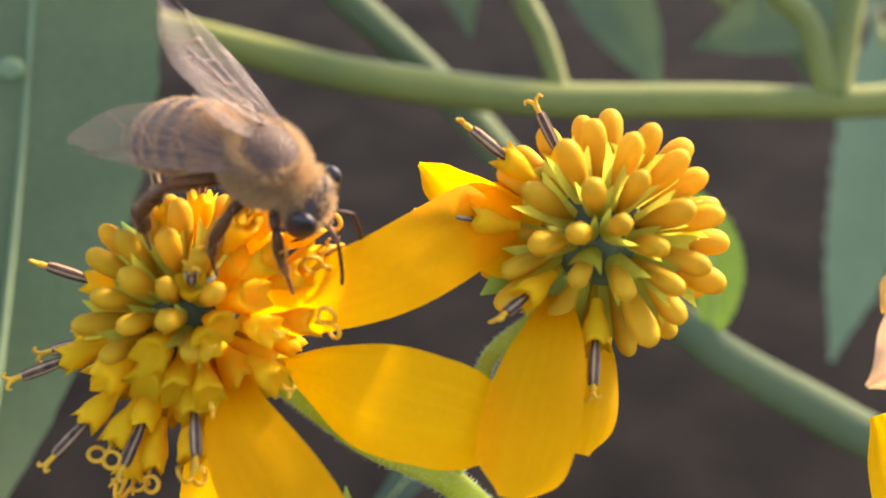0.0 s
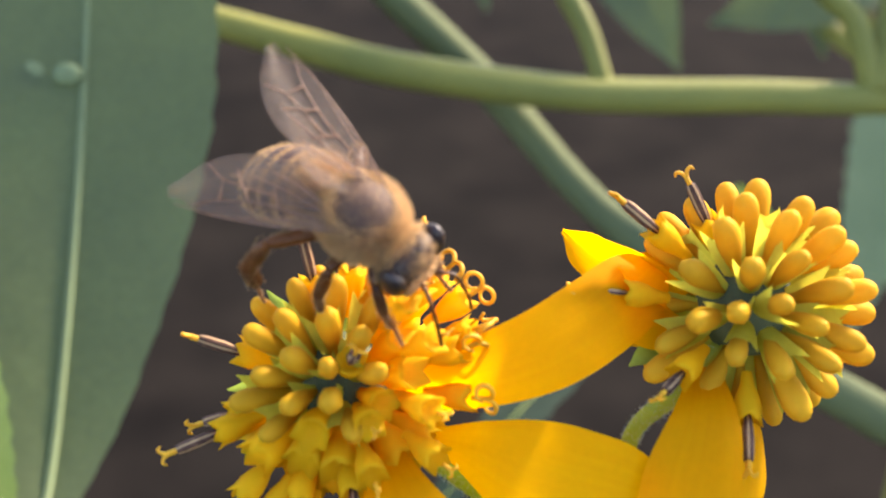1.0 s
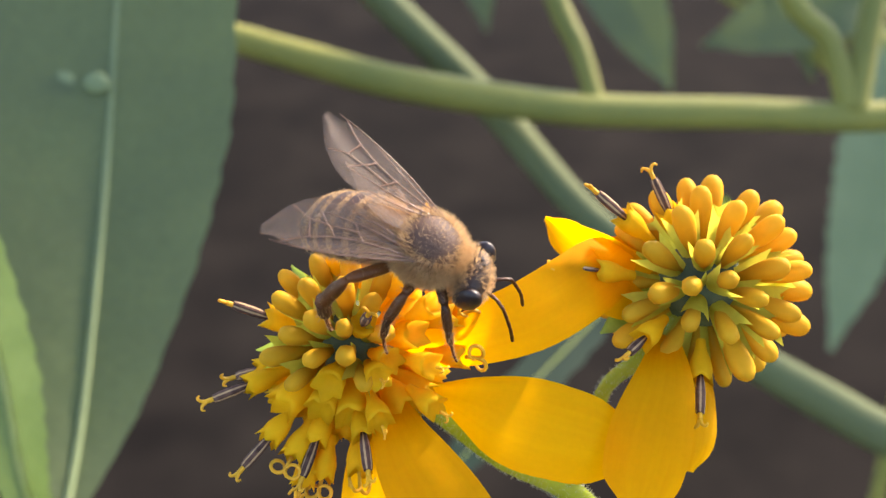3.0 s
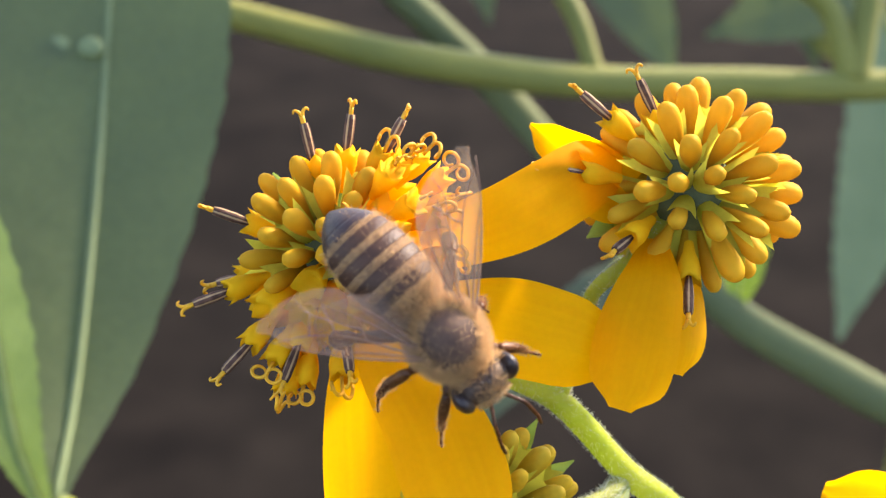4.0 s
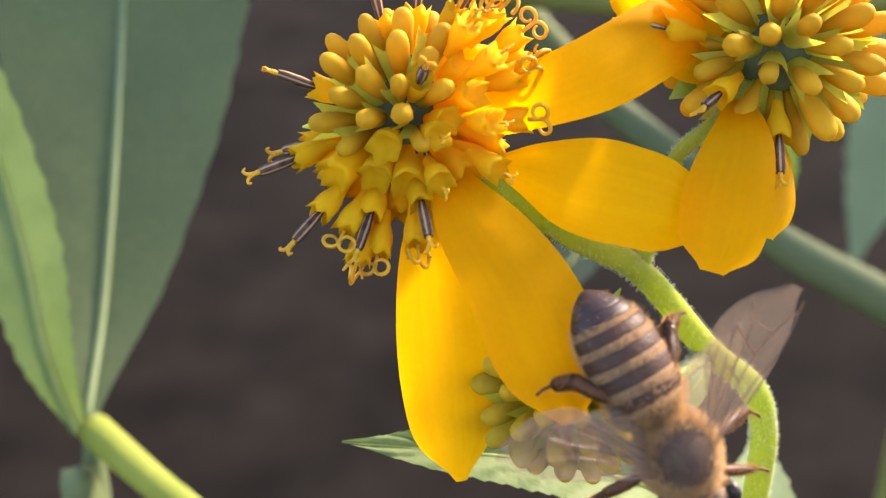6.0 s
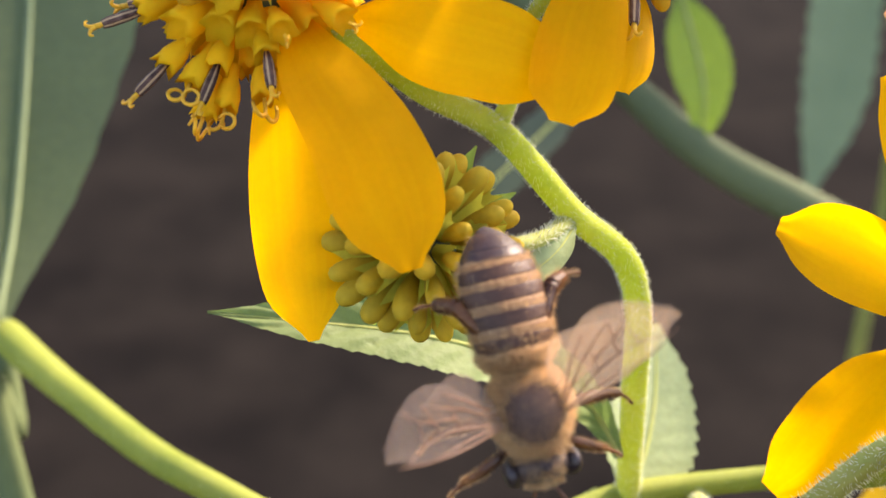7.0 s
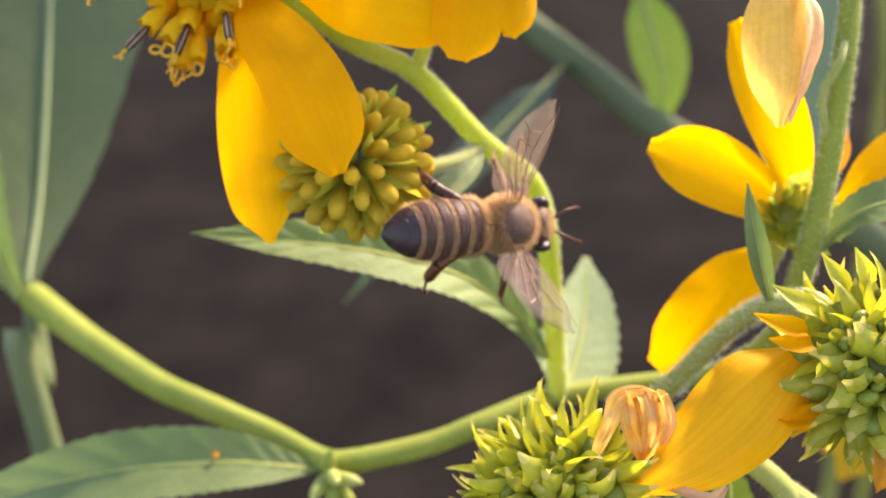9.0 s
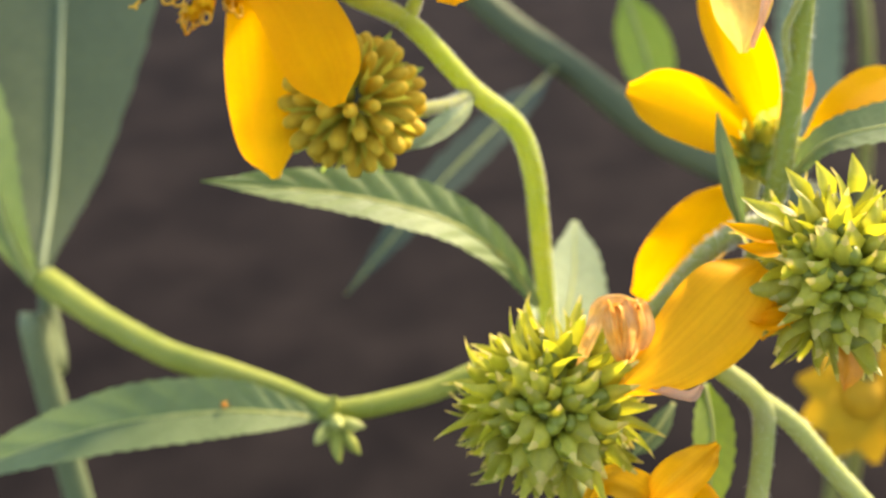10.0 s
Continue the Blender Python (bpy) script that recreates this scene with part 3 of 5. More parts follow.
bracts(flower_a, A, AX, 8, 3.0, 4.6, 1)

# the neighbour on the same fork
B = (9.0, -0.7, 69.8)
BX = (-1.4, 0.8, -6.0)
flower_b = thing("flower", B, "yellow flower with a round head of closed orange buds", "flower", GROUP)
flower_head(flower_b, B, BX, 50, 2.9, 7.3, BUDS, [
    ((1.2, -6.9, 67.1), "anther"), ((5.2, -8.1, 68.4), "anther"), ((-1.1, -1.9, 67.0), "anther"), ((3.0, 3.6, 64.0), "short"), ((8.0, 7.7, 65.0), "anther")], spread=118, seed=8)
petal(flower_b, [(6.4, 2.6, 68.5), (5.7, 5.0, 64.9), (4.8, 8.2, 64.0), (4.1, 11.0, 63.5), (3.5, 13.0, 63.2)], [0.9, 1.6, 2.2, 2.6, 2.6, 2.2, 0.7], (-0.15, 0.0, -1), cup=-0.16, ruffle=0.09, seed=5)
petal(flower_b, [(8.2, 3.0, 70.0), (8.4, 6.0, 68.0), (8.0, 9.2, 66.6), (7.6, 11.2, 66.2)], [0.8, 1.5, 1.9, 1.7, 0.5], (0.3, 0.0, -1), cup=-0.3, ruffle=0.1, seed=6)
petal(flower_b, [(5.5, -1.2, 70.0), (2.4, -2.8, 69.8), (0.2, -3.8, 70.6), (-1.4, -5.0, 71.2)], [0.7, 1.3, 1.5, 1.1, 0.15], (0.1, 0.5, -1), cup=0.5, ruffle=0.06, seed=7)
petal(flower_b, [(5.4, 0.8, 69.4), (3.2, 0.2, 68.6), (1.6, -1.4, 67.9), (1.2, -3.0, 68.0)], [0.7, 1.3, 1.4, 0.8, 0.2], (0, -0.1, -1), cup=0.2, ruffle=0.06, seed=17)
bracts(flower_b, B, BX, 8, 3.0, 4.4, 2)
for spine in ([(4.7, 0.6, 70.0), (3.3, 0.6, 69.5), (1.7, 0.8, 69.0)], [(4.8, 1.4, 70.0), (3.5, 1.8, 69.2), (2.1, 2.6, 68.6)]):
    petal(flower_b, spine, [0.5, 0.75, 0.8, 0.5, 0.06], (0, -0.3, -1), BRACT, name="bract", cup=0.3, n=12, m=4)

# the small unopened head
C = (-4.3, 20.0, 66.4)
CX = (0.6, 0.8, -5.0)
flower_c = thing("flower_bud", C, "small unopened flower head of tight dull yellow buds", "flower bud", GROUP)
flower_head(flower_c, C, CX, 50, 2.2, 6.1, BUDS_YOUNG, [], spread=112, chaff=True, seed=12)
bracts(flower_c, C, CX, 9, 2.6, 5.2, 3)


# ---------- stems and leaves of the plant ----------
def to_soil(p, bend=(0, 0, 0)):
    """Four more points of a stem, plumb down from p to just under the soil."""
    p = Vector(p)
    far = P(p).z / MM
    return [p + DOWN * 50, p + DOWN * 160, p + DOWN * 440 + Vector(bend), p + DOWN * (far + 15)]


def stem(ob, points, radii, mat=STEM, hairs=0, length=0.35, name="stem", label="", seed=0, sides=12, thick=0.018):
    bm = bmesh.new()
    path, rs = tube(bm, points, radii, sides=sides, n=8 * len(points))
    for v in bm.verts:
        v.co += v.co.normalized() * 0.04 * noise.noise(v.co * 0.9)
    p = part(name, bm, mat, ob, label)
    if hairs:
        bm = bmesh.new()
        fuzz(bm, path, rs, hairs, length, thick, seed)
        part("stem_hair", bm, HAIR_PALE, p, "short pale hairs", kind="stuff", smooth=False)
    return p


def leaf(ob, spine, widths, face, mat, label="", teeth=22, veins=11, fold=0.12, cup=0.0, relief=0.10, seed=0, n=60, m=9, midrib=0.28, ruffle=0.05, tooth=0.07, rib_mat=STEM_PALE):
    bm = bmesh.new()
    blade(bm, spine, widths, face, cup=cup, n=n, m=m, teeth=teeth, tooth=tooth, fold=-fold, veins=veins, relief=relief, ruffle=ruffle, seed=seed)
    p = part("leaf", bm, mat, ob, label)
    if midrib:
        bm = bmesh.new()
        f = Vector(face).normalized() * -0.05
        tube(bm, [Vector(s) + f for s in spine], [midrib, midrib * 0.75, midrib * 0.3], sides=8)
        part("midrib", bm, rib_mat, p)
    return p


plant = thing("flowering_plant", (-52.0, 38.0, 132.0), "tall hairy green stem with toothed leaves and flower stalks", "plant")
stem(plant, [(-10.8, 6.3, 69.0), (-8.0, 8.1, 68.0), (-4.2, 10.9, 68.6), (0.4, 13.3, 69.6), (5.4, 18.6, 73.0), (9.2, 21.8, 75.5), (10.8, 25.8, 78.5), (11.6, 32.0, 84.0), (12.3, 38.5, 89.5), (12.7, 43.4, 93.0)],
     [0.70, 0.76, 0.80, 0.86, 0.92, 0.95, 0.96, 0.98, 0.98], STALK_LIT, 6500, 0.30, seed=1)
stem(plant, [(0.4, 13.1, 69.6), (1.8, 9.6, 69.8), (2.6, 6.2, 69.0), (5.4, 3.9, 69.2), (7.4, 1.8, 69.8)], [0.62, 0.50, 0.48, 0.6, 0.9], STALK_LIT, 1800, 0.28, seed=2)
stem(plant, [(5.4, 18.9, 73.0), (3.6, 20.0, 71.2), (1.2, 20.5, 69.4), (-2.0, 20.4, 67.6)], [0.55, 0.52, 0.55, 0.7], STEM_PALE, 1300, 0.34, seed=3)
stem(plant, [(-51.0, 34.8, 131.5), (-44.3, 38.2, 125.0), (-39.7, 40.4, 121.0), (-30.6, 43.6, 111.0), (-22.4, 45.1, 102.0), (-15.5, 46.8, 96.0), (-10.9, 48.1, 91.2), (-8.0, 48.3, 90.0), (0.0, 47.0, 90.5), (5.4, 45.2, 91.0), (12.6, 43.3, 93.0), (24.4, 42.4, 94.0), (30.1, 41.6, 92.0), (36.0, 37.0, 87.0)],
     [2.0, 1.8, 1.7, 1.55, 1.35, 1.2, 1.2, 1.15, 1.1, 1.05, 1.0, 0.95, 0.95], STEM, 900, 0.3, seed=4, label="thick arching green stem")
# the upright main stalk down to the soil
top = Vector((-52.5, 32.0, 131.5))
stem(plant, [V(-51.4, 33.0, 131.6), V(-51.8, 46, 135), V(-52.6, 61.0, 141.0), top + DOWN * 300, top + DOWN * 700, top + DOWN * (P(top).z / MM + 20)], [0.9, 1.8, 2.0, 2.8, 4.0, 5.0], STEM_GREY, 0, label="thick blue-green upright stalk")
leaf(plant, [(11.2, 38.8, 88.4), (8.4, 34.2, 85.4), (3.6, 30.3, 82.2), (-1.8, 28.2, 79.8), (-7.0, 26.9, 78.0), (-12.8, 26.0, 76.6), (-18.9, 25.2, 75.8)], [0.4, 1.3, 2.2, 2.7, 2.6, 2.1, 1.3, 0.1], (-0.15, -0.50, -0.92), LEAF, "long toothed green leaf with pale midrib", fold=0.34, seed=1, relief=0.42, n=121, teeth=30, tooth=0.04)
leaf(plant, [(12.6, 43.6, 93.5), (14.6, 41.0, 96.0), (16.3, 36.5, 99.5), (17.2, 30.6, 103.8)], [0.5, 3.2, 4.2, 3.6, 2.6, 0.4], (-0.1, -0.1, -1), LEAF_PALE, "short pale grey-green leaf seen from below", teeth=14, fold=0.1, seed=2)
leaf(plant, [(12.4, 43.6, 93.2), (10.4, 44.6, 94.0), (8.6, 45.6, 94.2), (7.2, 46.4, 94.5)], [0.4, 1.5, 1.4, 0.8, 0.1], (0.2, -0.3, -1), LEAF_PALE, "short pale grey-green leaf seen from below", teeth=8, fold=0.1, seed=12)
leaf(plant, [(-11.0, 49.0, 90.2), (-15.0, 48.2, 89.4), (-21.0, 47.6, 89.0), (-31.5, 48.3, 89.6), (-44.0, 51.6, 93.0), (-54.0, 56.0, 98.0)], [0.35, 1.4, 2.5, 3.3, 3.5, 2.8, 1.5, 0.1], (0.0, -0.52, -0.88), LEAF, "long toothed green leaf with an orange speck", fold=0.30, seed=3, teeth=30, relief=0.28, n=121, tooth=0.04)
leaf(plant, [(5.5, 19.5, 72.4), (4.1, 21.1, 71.0), (1.8, 22.7, 70.2), (-1.0, 24.0, 70.0)], [0.2, 0.75, 1.0, 0.8, 0.08], (0.1, -0.3, -1), LEAF_PALE, "tiny folded pale bract leaf", teeth=0, veins=0, fold=0.5, midrib=0.12, seed=4, n=16, m=4)
# the broad blue-green leaf and its neighbour
leaf(plant, [(-52.0, 34.0, 131.5), (-51.6, 20.0, 139.0), (-51.2, -4.0, 146.0), (-51.0, -24.0, 150.0), (-50.5, -55.0, 154.0), (-50.0, -90.0, 158.0)], [1.2, 4.0, 8.5, 13.0, 15.3, 15.8, 14.5, 10.0, 0.5], (0.12, -0.1, -1), LEAF_BLUE, "broad blue-green leaf with a pale midrib", teeth=40, veins=16, fold=0.08, relief=0.25, midrib=0.6, seed=5, tooth=0.02, rib_mat=RIB_BLUE)
leaf(plant, [(-52.5, 35.0, 131.0), (-55.0, 26.0, 128.0), (-57.5, 12.0, 127.0), (-63.0, -6.0, 128.0), (-70.0, -22.0, 130.0)], [0.9, 2.6, 4.2, 5.0, 4.4, 2.8, 0.3], (-0.3, -0.2, -1), LEAF, "narrow light green leaf beside the broad one", teeth=20, fold=0.15, relief=0.2, midrib=0.7, seed=6)


def node_buds():
    """A cluster of small green side buds at the node of the arching stem."""
    for k, (at, way, s) in enumerate((((-9.8, 48.6, 88.8), (0.2, -0.7, -0.5), 1.0), ((-9.0, 49.3, 88.3), (0.9, 0.1, -0.5), 1.1), ((-9.6, 50.0, 88.3), (0.15, 0.9, -0.4), 1.25), ((-10.2, 49.6, 88.2), (-0.4, 0.5, -0.8), 1.0), ((-8.8, 50.2, 88.6), (0.6, 0.8, -0.3), 1.1), ((-9.4, 49.0, 88.0), (0.3, 0.1, -1), 0.9))):
        w = Vector(way).normalized()
        s *= 1.35
        bm = bmesh.new()
        tube(bm, [Vector(at) - w * 0.6, Vector(at), Vector(at) + w * 1.2 * s, Vector(at) + w * 2.0 * s], [0.45, 0.72, 0.64, 0.10], sides=8)
        part("side_bud", bm, STEM_PALE if k % 2 else STEM, plant)


node_buds()


def speck(at, r, mat, label):
    bm = bmesh.new()
    ball(bm, at, (r, r * 0.8, min(r * 0.6, 0.5)), 12, 8)
    part("speck", bm, mat, plant, label)


speck((-20.4, 46.9, 88.9), 0.36, ORANGE, "orange speck on the leaf")
speck((-13.0, 26.6, 76.2), 0.22, ORANGE, "orange speck on the leaf")
# two pale flattened dots on the broad blue-green leaf
speck((-57.4, -22.2, 148.9), 1.9, RIB_BLUE, "pale round spot on the leaf")
speck((-52.8, -22.0, 148.7), 1.8, RIB_BLUE, "pale round spot on the leaf")


# ---------- spent heads and the other flowers ----------
def spike_mesh(name, length, width, hook, curl=0.55):
    """A seed scale: broad, folded along its keel, drawn out to a hooked, pale, dry point."""
    def build(bm):
        rows, n = [], 10
        for k in range(n):
            t = k / (n - 1)
            w = width * (0.62 + 0.9 * t) if t < 0.42 else width * max(0.03, (1 - t) / 0.58) ** 0.75
            rows.append([bm.verts.new((w * u, hook * t ** 4 + curl * w * u * u - 0.25 * t, length * t)) for u in (-1, -0.6, -0.2, 0.2, 0.6, 1)])
        for k, (a, b) in enumerate(zip(rows, rows[1:])):
            for j in range(5):
                f = bm.faces.new((a[j], a[j + 1], b[j + 1], b[j]))
                f.material_index = 1 if k >= n - 2 else 0
    return local_mesh(name, [SPENT, SPENT_TIP], build)


SEEDS = [spike_mesh("seed_scale", 4.4, 0.74, -0.9), spike_mesh("seed_scale", 3.8, 0.95, 1.7, 0.7), spike_mesh("seed_scale", 4.2, 0.66, 1.1), spike_mesh("seed_scale", 4.9, 0.56, -0.5)]
STUBS = [spike_mesh("seed_scale", 2.9, 1.15, 2.0, 0.8), spike_mesh("seed_scale", 2.6, 1.05, 1.6, 0.7)]
SEED = local_mesh("seed", SEED_GREEN, lambda bm: lathe(bm, [(0, 0.4), (0.9, 0.75), (1.9, 1.02), (2.5, 0.90), (2.85, 0.45), (2.92, 0.1)], sides=10, flat=0.72))


def spent_head(ob, centre, axis, count, reach, tip, spread, seed):
    """A spent disc: plump green seeds, each clasped by a folded scale; the inner scales are short and rolled over."""
    rnd = random.Random(seed)
    centre, axis = Vector(centre), Vector(axis).normalized()
    q = axis.to_track_quat("Z", "Y")
    bm = bmesh.new()
    ball(bm, (0, 0, 0), (reach, reach, reach), 20, 14)
    for v in bm.verts:
        v.co += centre
    part("receptacle", bm, SEED_GREEN, ob)
    top = 1 - math.cos(radians(spread))
    for i in range(count):
        c = 1 - top * (i + 0.6) / count
        a = i * 2.399963 + rnd.uniform(-0.12, 0.12)
        s = math.sqrt(max(0, 1 - c * c))
        way = q @ Vector((s * math.cos(a), s * math.sin(a), c))
        size = (tip - reach + 0.3) / 3.5 * rnd.uniform(0.74, 1.14)
        lean = (way + Vector((rnd.uniform(-1, 1), rnd.uniform(-1, 1), rnd.uniform(-1, 1))) * 0.20).normalized()
        out = way - axis * way.dot(axis)
        y = (out - lean * out.dot(lean)).normalized()
        y = Matrix.Rotation(rnd.uniform(-0.9, 0.9), 3, lean) @ y
        m = Matrix.Translation(centre + way * (reach - 0.35)) @ Matrix((y.cross(lean), y, lean)).transposed().to_4x4() @ Matrix.Scale(size, 4)
        inner = i < count * 0.22
        piece("seed_scale", rnd.choice(STUBS) if inner else rnd.choices(SEEDS, (4, 2, 3, 2))[0], ob, m)
        if i % 2 == 0:
            piece("seed", SEED, ob, aim(centre + way * (reach - 0.6), (lean - 0.12 * y).normalized(), rnd.uniform(0, 6), size * rnd.uniform(0.68, 0.85)))


D = (9.6, 44.7, 60.6)
head_d = thing("seed_head", D, "spiky green spent flower head with withered petals", "seed head", "spent green flower heads")
spent_head(head_d, D, (0.0, 0.2, -1), 190, 3.9, 7.3, 128, 21)
def withered(spine, widths, face, seed, **kw):
    bm = bmesh.new()
    blade(bm, spine, widths, face, n=36, m=10, seed=seed, **kw)
    part("withered_petal", bm, PETAL_DRY, head_d, "crumpled withered orange petal")


# one dry ray climbs, folds over at the top and hangs down in pleats
withered([(11.6, 42.0, 58.6), (12.2, 40.1, 57.6), (12.9, 38.4, 56.9), (13.6, 37.1, 56.9), (14.9, 36.7, 57.3), (16.2, 36.9, 57.6)], [0.25, 0.45, 0.60, 0.75, 0.55, 0.3], (-0.4, -0.2, -1), 39, cup=-0.5, ruffle=0.12, twist=0.7)
for k in range(5):
    x = 13.9 + 0.66 * k
    z = 57.0 + 0.30 * (k % 2)
    withered([(15.0 + 0.1 * k, 41.6, 58.6), (14.6 + 0.34 * k, 40.4, z + 0.3), (x + 0.25, 38.9, z - 0.1), (x + 0.1, 37.5, z), (x - 0.1, 36.9, z + 0.3), (x - 0.2, 37.1, z + 1.0)], [0.2, 0.42, 0.52, 0.5, 0.45, 0.3], (0.3 * (k - 2) / 2, -0.2, -1), 31 + k, cup=-0.8 if k % 2 else 0.6, ruffle=0.10, twist=(0.25, -0.3)[k % 2])
stem(head_d, [(9.6, 46.5, 62.5), (10.5, 50.0, 66.0), (14.0, 58.0, 72.0), (16.0, 80.0, 86.0)] + to_soil((16.0, 80.0, 86.0), (4, 0, 0)), [0.8, 0.7, 0.9, 1.0, 1.2, 1.6, 2.0, 2.4], STEM_PALE, 500, 0.35, seed=6)

F = (31.2, 35.8, 57.5)
head_f = thing("seed_head", F, "spiky green spent flower head with one drooping old petal", "seed head", "spent green flower heads")
spent_head(head_f, F, (-0.2, 0.1, -1), 165, 3.5, 6.8, 122, 22)
petal(head_f, [(25.6, 34.6, 57.2), (23.2, 36.4, 55.8), (20.3, 39.1, 55.4), (17.0, 41.8, 56.0), (13.9, 43.5, 56.6)], [1.2, 2.8, 3.4, 3.3, 2.6, 1.3, 0.2], (-0.2, -0.15, -1), PETAL_OLD, "old drooping golden petal", cup=-0.25, ruffle=0.32, seed=33)
petal(head_f, [(16.4, 43.0, 56.3), (18.2, 43.6, 55.4), (19.4, 43.8, 55.2), (20.4, 43.0, 55.6)], [0.15, 0.45, 0.5, 0.15], (0.1, -0.7, -0.7), PETAL_PINK, "dry pinkish rolled edge", name="petal_edge", cup=0.7, ruffle=0.1, seed=36, n=14, m=5)
petal(head_f, [(23.6, 37.9, 56.4), (25.2, 38.6, 55.8), (26.8, 38.4, 55.9), (27.4, 39.6, 56.4)], [0.5, 0.8, 0.7, 0.1], (0.1, -0.3, -1), PETAL, cup=0.5, ruffle=0.3, seed=37, n=14, m=6)
petal(head_f, [(28.0, 36.8, 57.0), (26.0, 38.4, 56.4), (25.0, 40.0, 56.6)], [0.7, 1.0, 0.8, 0.2], (-0.2, -0.2, -1), PETAL_OLD, cup=0.4, ruffle=0.25, seed=34, n=12, m=6)
petal(head_f, [(31.0, 40.0, 56.6), (31.4, 42.2, 56.4), (31.0, 44.2, 57.0)], [0.6, 1.0, 0.8, 0.15], (0, 0.2, -1), ORANGE, cup=0.4, ruffle=0.25, seed=35, n=12, m=6)
for k, (a, b) in enumerate((((27.2, 31.4, 56.6), (24.0, 29.5, 56.2)), ((26.2, 32.6, 56.0), (22.5, 31.3, 55.6)), ((26.4, 33.4, 55.8), (23.4, 33.0, 55.4)), ((29.2, 30.2, 56.8), (27.4, 27.5, 56.4)), ((30.6, 29.8, 56.6), (29.6, 27.2, 56.2)), ((32.4, 29.6, 56.4), (32.2, 26.8, 56.0)))):
    petal(head_f, [a, (Vector(a) + Vector(b)) / 2 + Vector((0, 0.2, -0.4)), b], [0.55, 0.75, 0.5, 0.05], (0, -0.5, -1), PETAL if k in (1, 2) else SPENT, name="bract", cup=0.35, n=10, m=4)
stem(head_f, [(31.0, 34.5, 60.0), (28.5, 31.8, 64.0), (24.6, 33.2, 67.5), (19.6, 39.2, 72.0), (17.5, 43.0, 80.0), (18.5, 44.0, 93.0)], [1.0, 0.85, 0.8, 0.85, 0.9, 0.9], STEM_PALE, 3000, 0.52, seed=7, thick=0.032, label="grey-green woolly flower stalk")

E = (29.8, 25.8, 73.0)
flower_e = thing("flower", E, "yellow flower with long bare rays behind a hairy stem", "flower", GROUP)
bm = bmesh.new()
ball(bm, E, (2.2, 2.2, 1.8))
part("receptacle", bm, SEED_GREEN, flower_e)
petal(flower_e, [(29.8, 25.6, 73.0), (25.6, 22.9, 71.6), (21.6, 20.8, 71.4), (18.7, 19.6, 72.0)], [0.7, 2.1, 2.8, 2.9, 2.2, 0.6], (0.0, -0.15, -1), cup=0.25, ruffle=0.08, seed=41)
petal(flower_e, [(30.9, 24.6, 73.0), (29.4, 19.2, 72.0), (27.4, 14.0, 71.8), (26.0, 9.9, 72.6)], [0.8, 1.8, 2.4, 2.4, 1.8, 0.6], (-0.1, 0.0, -1), cup=0.22, ruffle=0.08, seed=42)
petal(flower_e, [(28.2, 28.4, 74.0), (25.0, 31.6, 73.4), (21.8, 34.8, 73.2), (19.0, 37.7, 73.8)], [0.8, 2.4, 3.0, 3.0, 2.4, 0.9], (-0.1, 0.0, -1), mat=PETAL, cup=-0.15, ruffle=0.12, seed=43)
petal(flower_e, [(34.5, 25.0, 74.0), (37.6, 22.2, 74.0), (41.0, 20.2, 75.0), (44.0, 19.0, 76.0)], [0.6, 1.6, 2.0, 1.6, 0.4], (0.0, -0.4, -1), cup=0.2, ruffle=0.1, seed=44)
petal(flower_e, [(32.6, 23.0, 73.0), (33.6, 20.8, 72.0), (34.4, 18.8, 72.0)], [0.5, 1.0, 0.9, 0.2], (0.0, -0.3, -1), ORANGE, cup=0.4, ruffle=0.1, seed=45, n=12, m=6)
rnd_e = random.Random(46)
for k in range(26):
    a, r = 2.4 * k, 0.5 + 2.3 * math.sqrt(k / 26)
    out = V(math.cos(a), math.sin(a), 0)
    root = V(*E) + out * r * 0.6 - V(0, 0, 1.4)
    tip = V(*E) + out * (r + 1.0) + V(0.4, -0.3, -rnd_e.uniform(2.6, 4.4))
    petal(flower_e, [root, root.lerp(tip, 0.55) + out * 0.3, tip], [0.45, 0.62, 0.42, 0.05], (0, -0.6, -1), (BRACT, SPENT, SCALE)[k % 3], name="bract", cup=0.35, n=8, m=3)
stem(flower_e, [(29.8, 26.0, 74.0), (30.0, 30.0, 80.0), (27.0, 38.0, 90.0), (26.0, 42.2, 94.0)], [1.0, 0.9, 0.9, 0.9], STEM_PALE, 500, 0.35, seed=8)

# the hairy stem that crosses before it, with its leaf, bract and faded flower
stalk = thing("flower_stalk", (29.5, 33.0, 68.5), "hairy light green stalk with a narrow leaf and bract", "plant stem")
stem(stalk, [(33.4, -2.0, 64.0), (32.9, 8.0, 65.2), (32.4, 14.0, 66.0), (31.5, 22.5, 68.0), (30.2, 29.6, 70.0), (28.6, 36.0, 74.0), (26.5, 42.2, 92.0)], [0.75, 0.80, 0.85, 0.9, 0.95, 0.9], STEM, 3600, 0.45, seed=9)
leaf(stalk, [(31.6, 28.2, 70.0), (34.0, 25.4, 68.0), (38.0, 24.4, 66.5), (44.0, 24.0, 66.0), (50.0, 26.0, 67.0)], [0.3, 1.4, 2.2, 2.4, 1.6, 0.1], (0.0, -0.75, -0.75), LEAF, "toothed green leaf beside the seed head", fold=0.2, seed=8, teeth=18)
leaf(stalk, [(26.2, 31.6, 65.2), (25.4, 28.6, 64.3), (24.7, 25.4, 63.7), (24.3, 22.7, 63.4)], [0.3, 0.75, 0.8, 0.5, 0.08], (-0.3, -0.3, -1), LEAF, "narrow folded hairy bract leaf", teeth=0, veins=7, fold=0.5, midrib=0.14, seed=9, n=24, m=5)
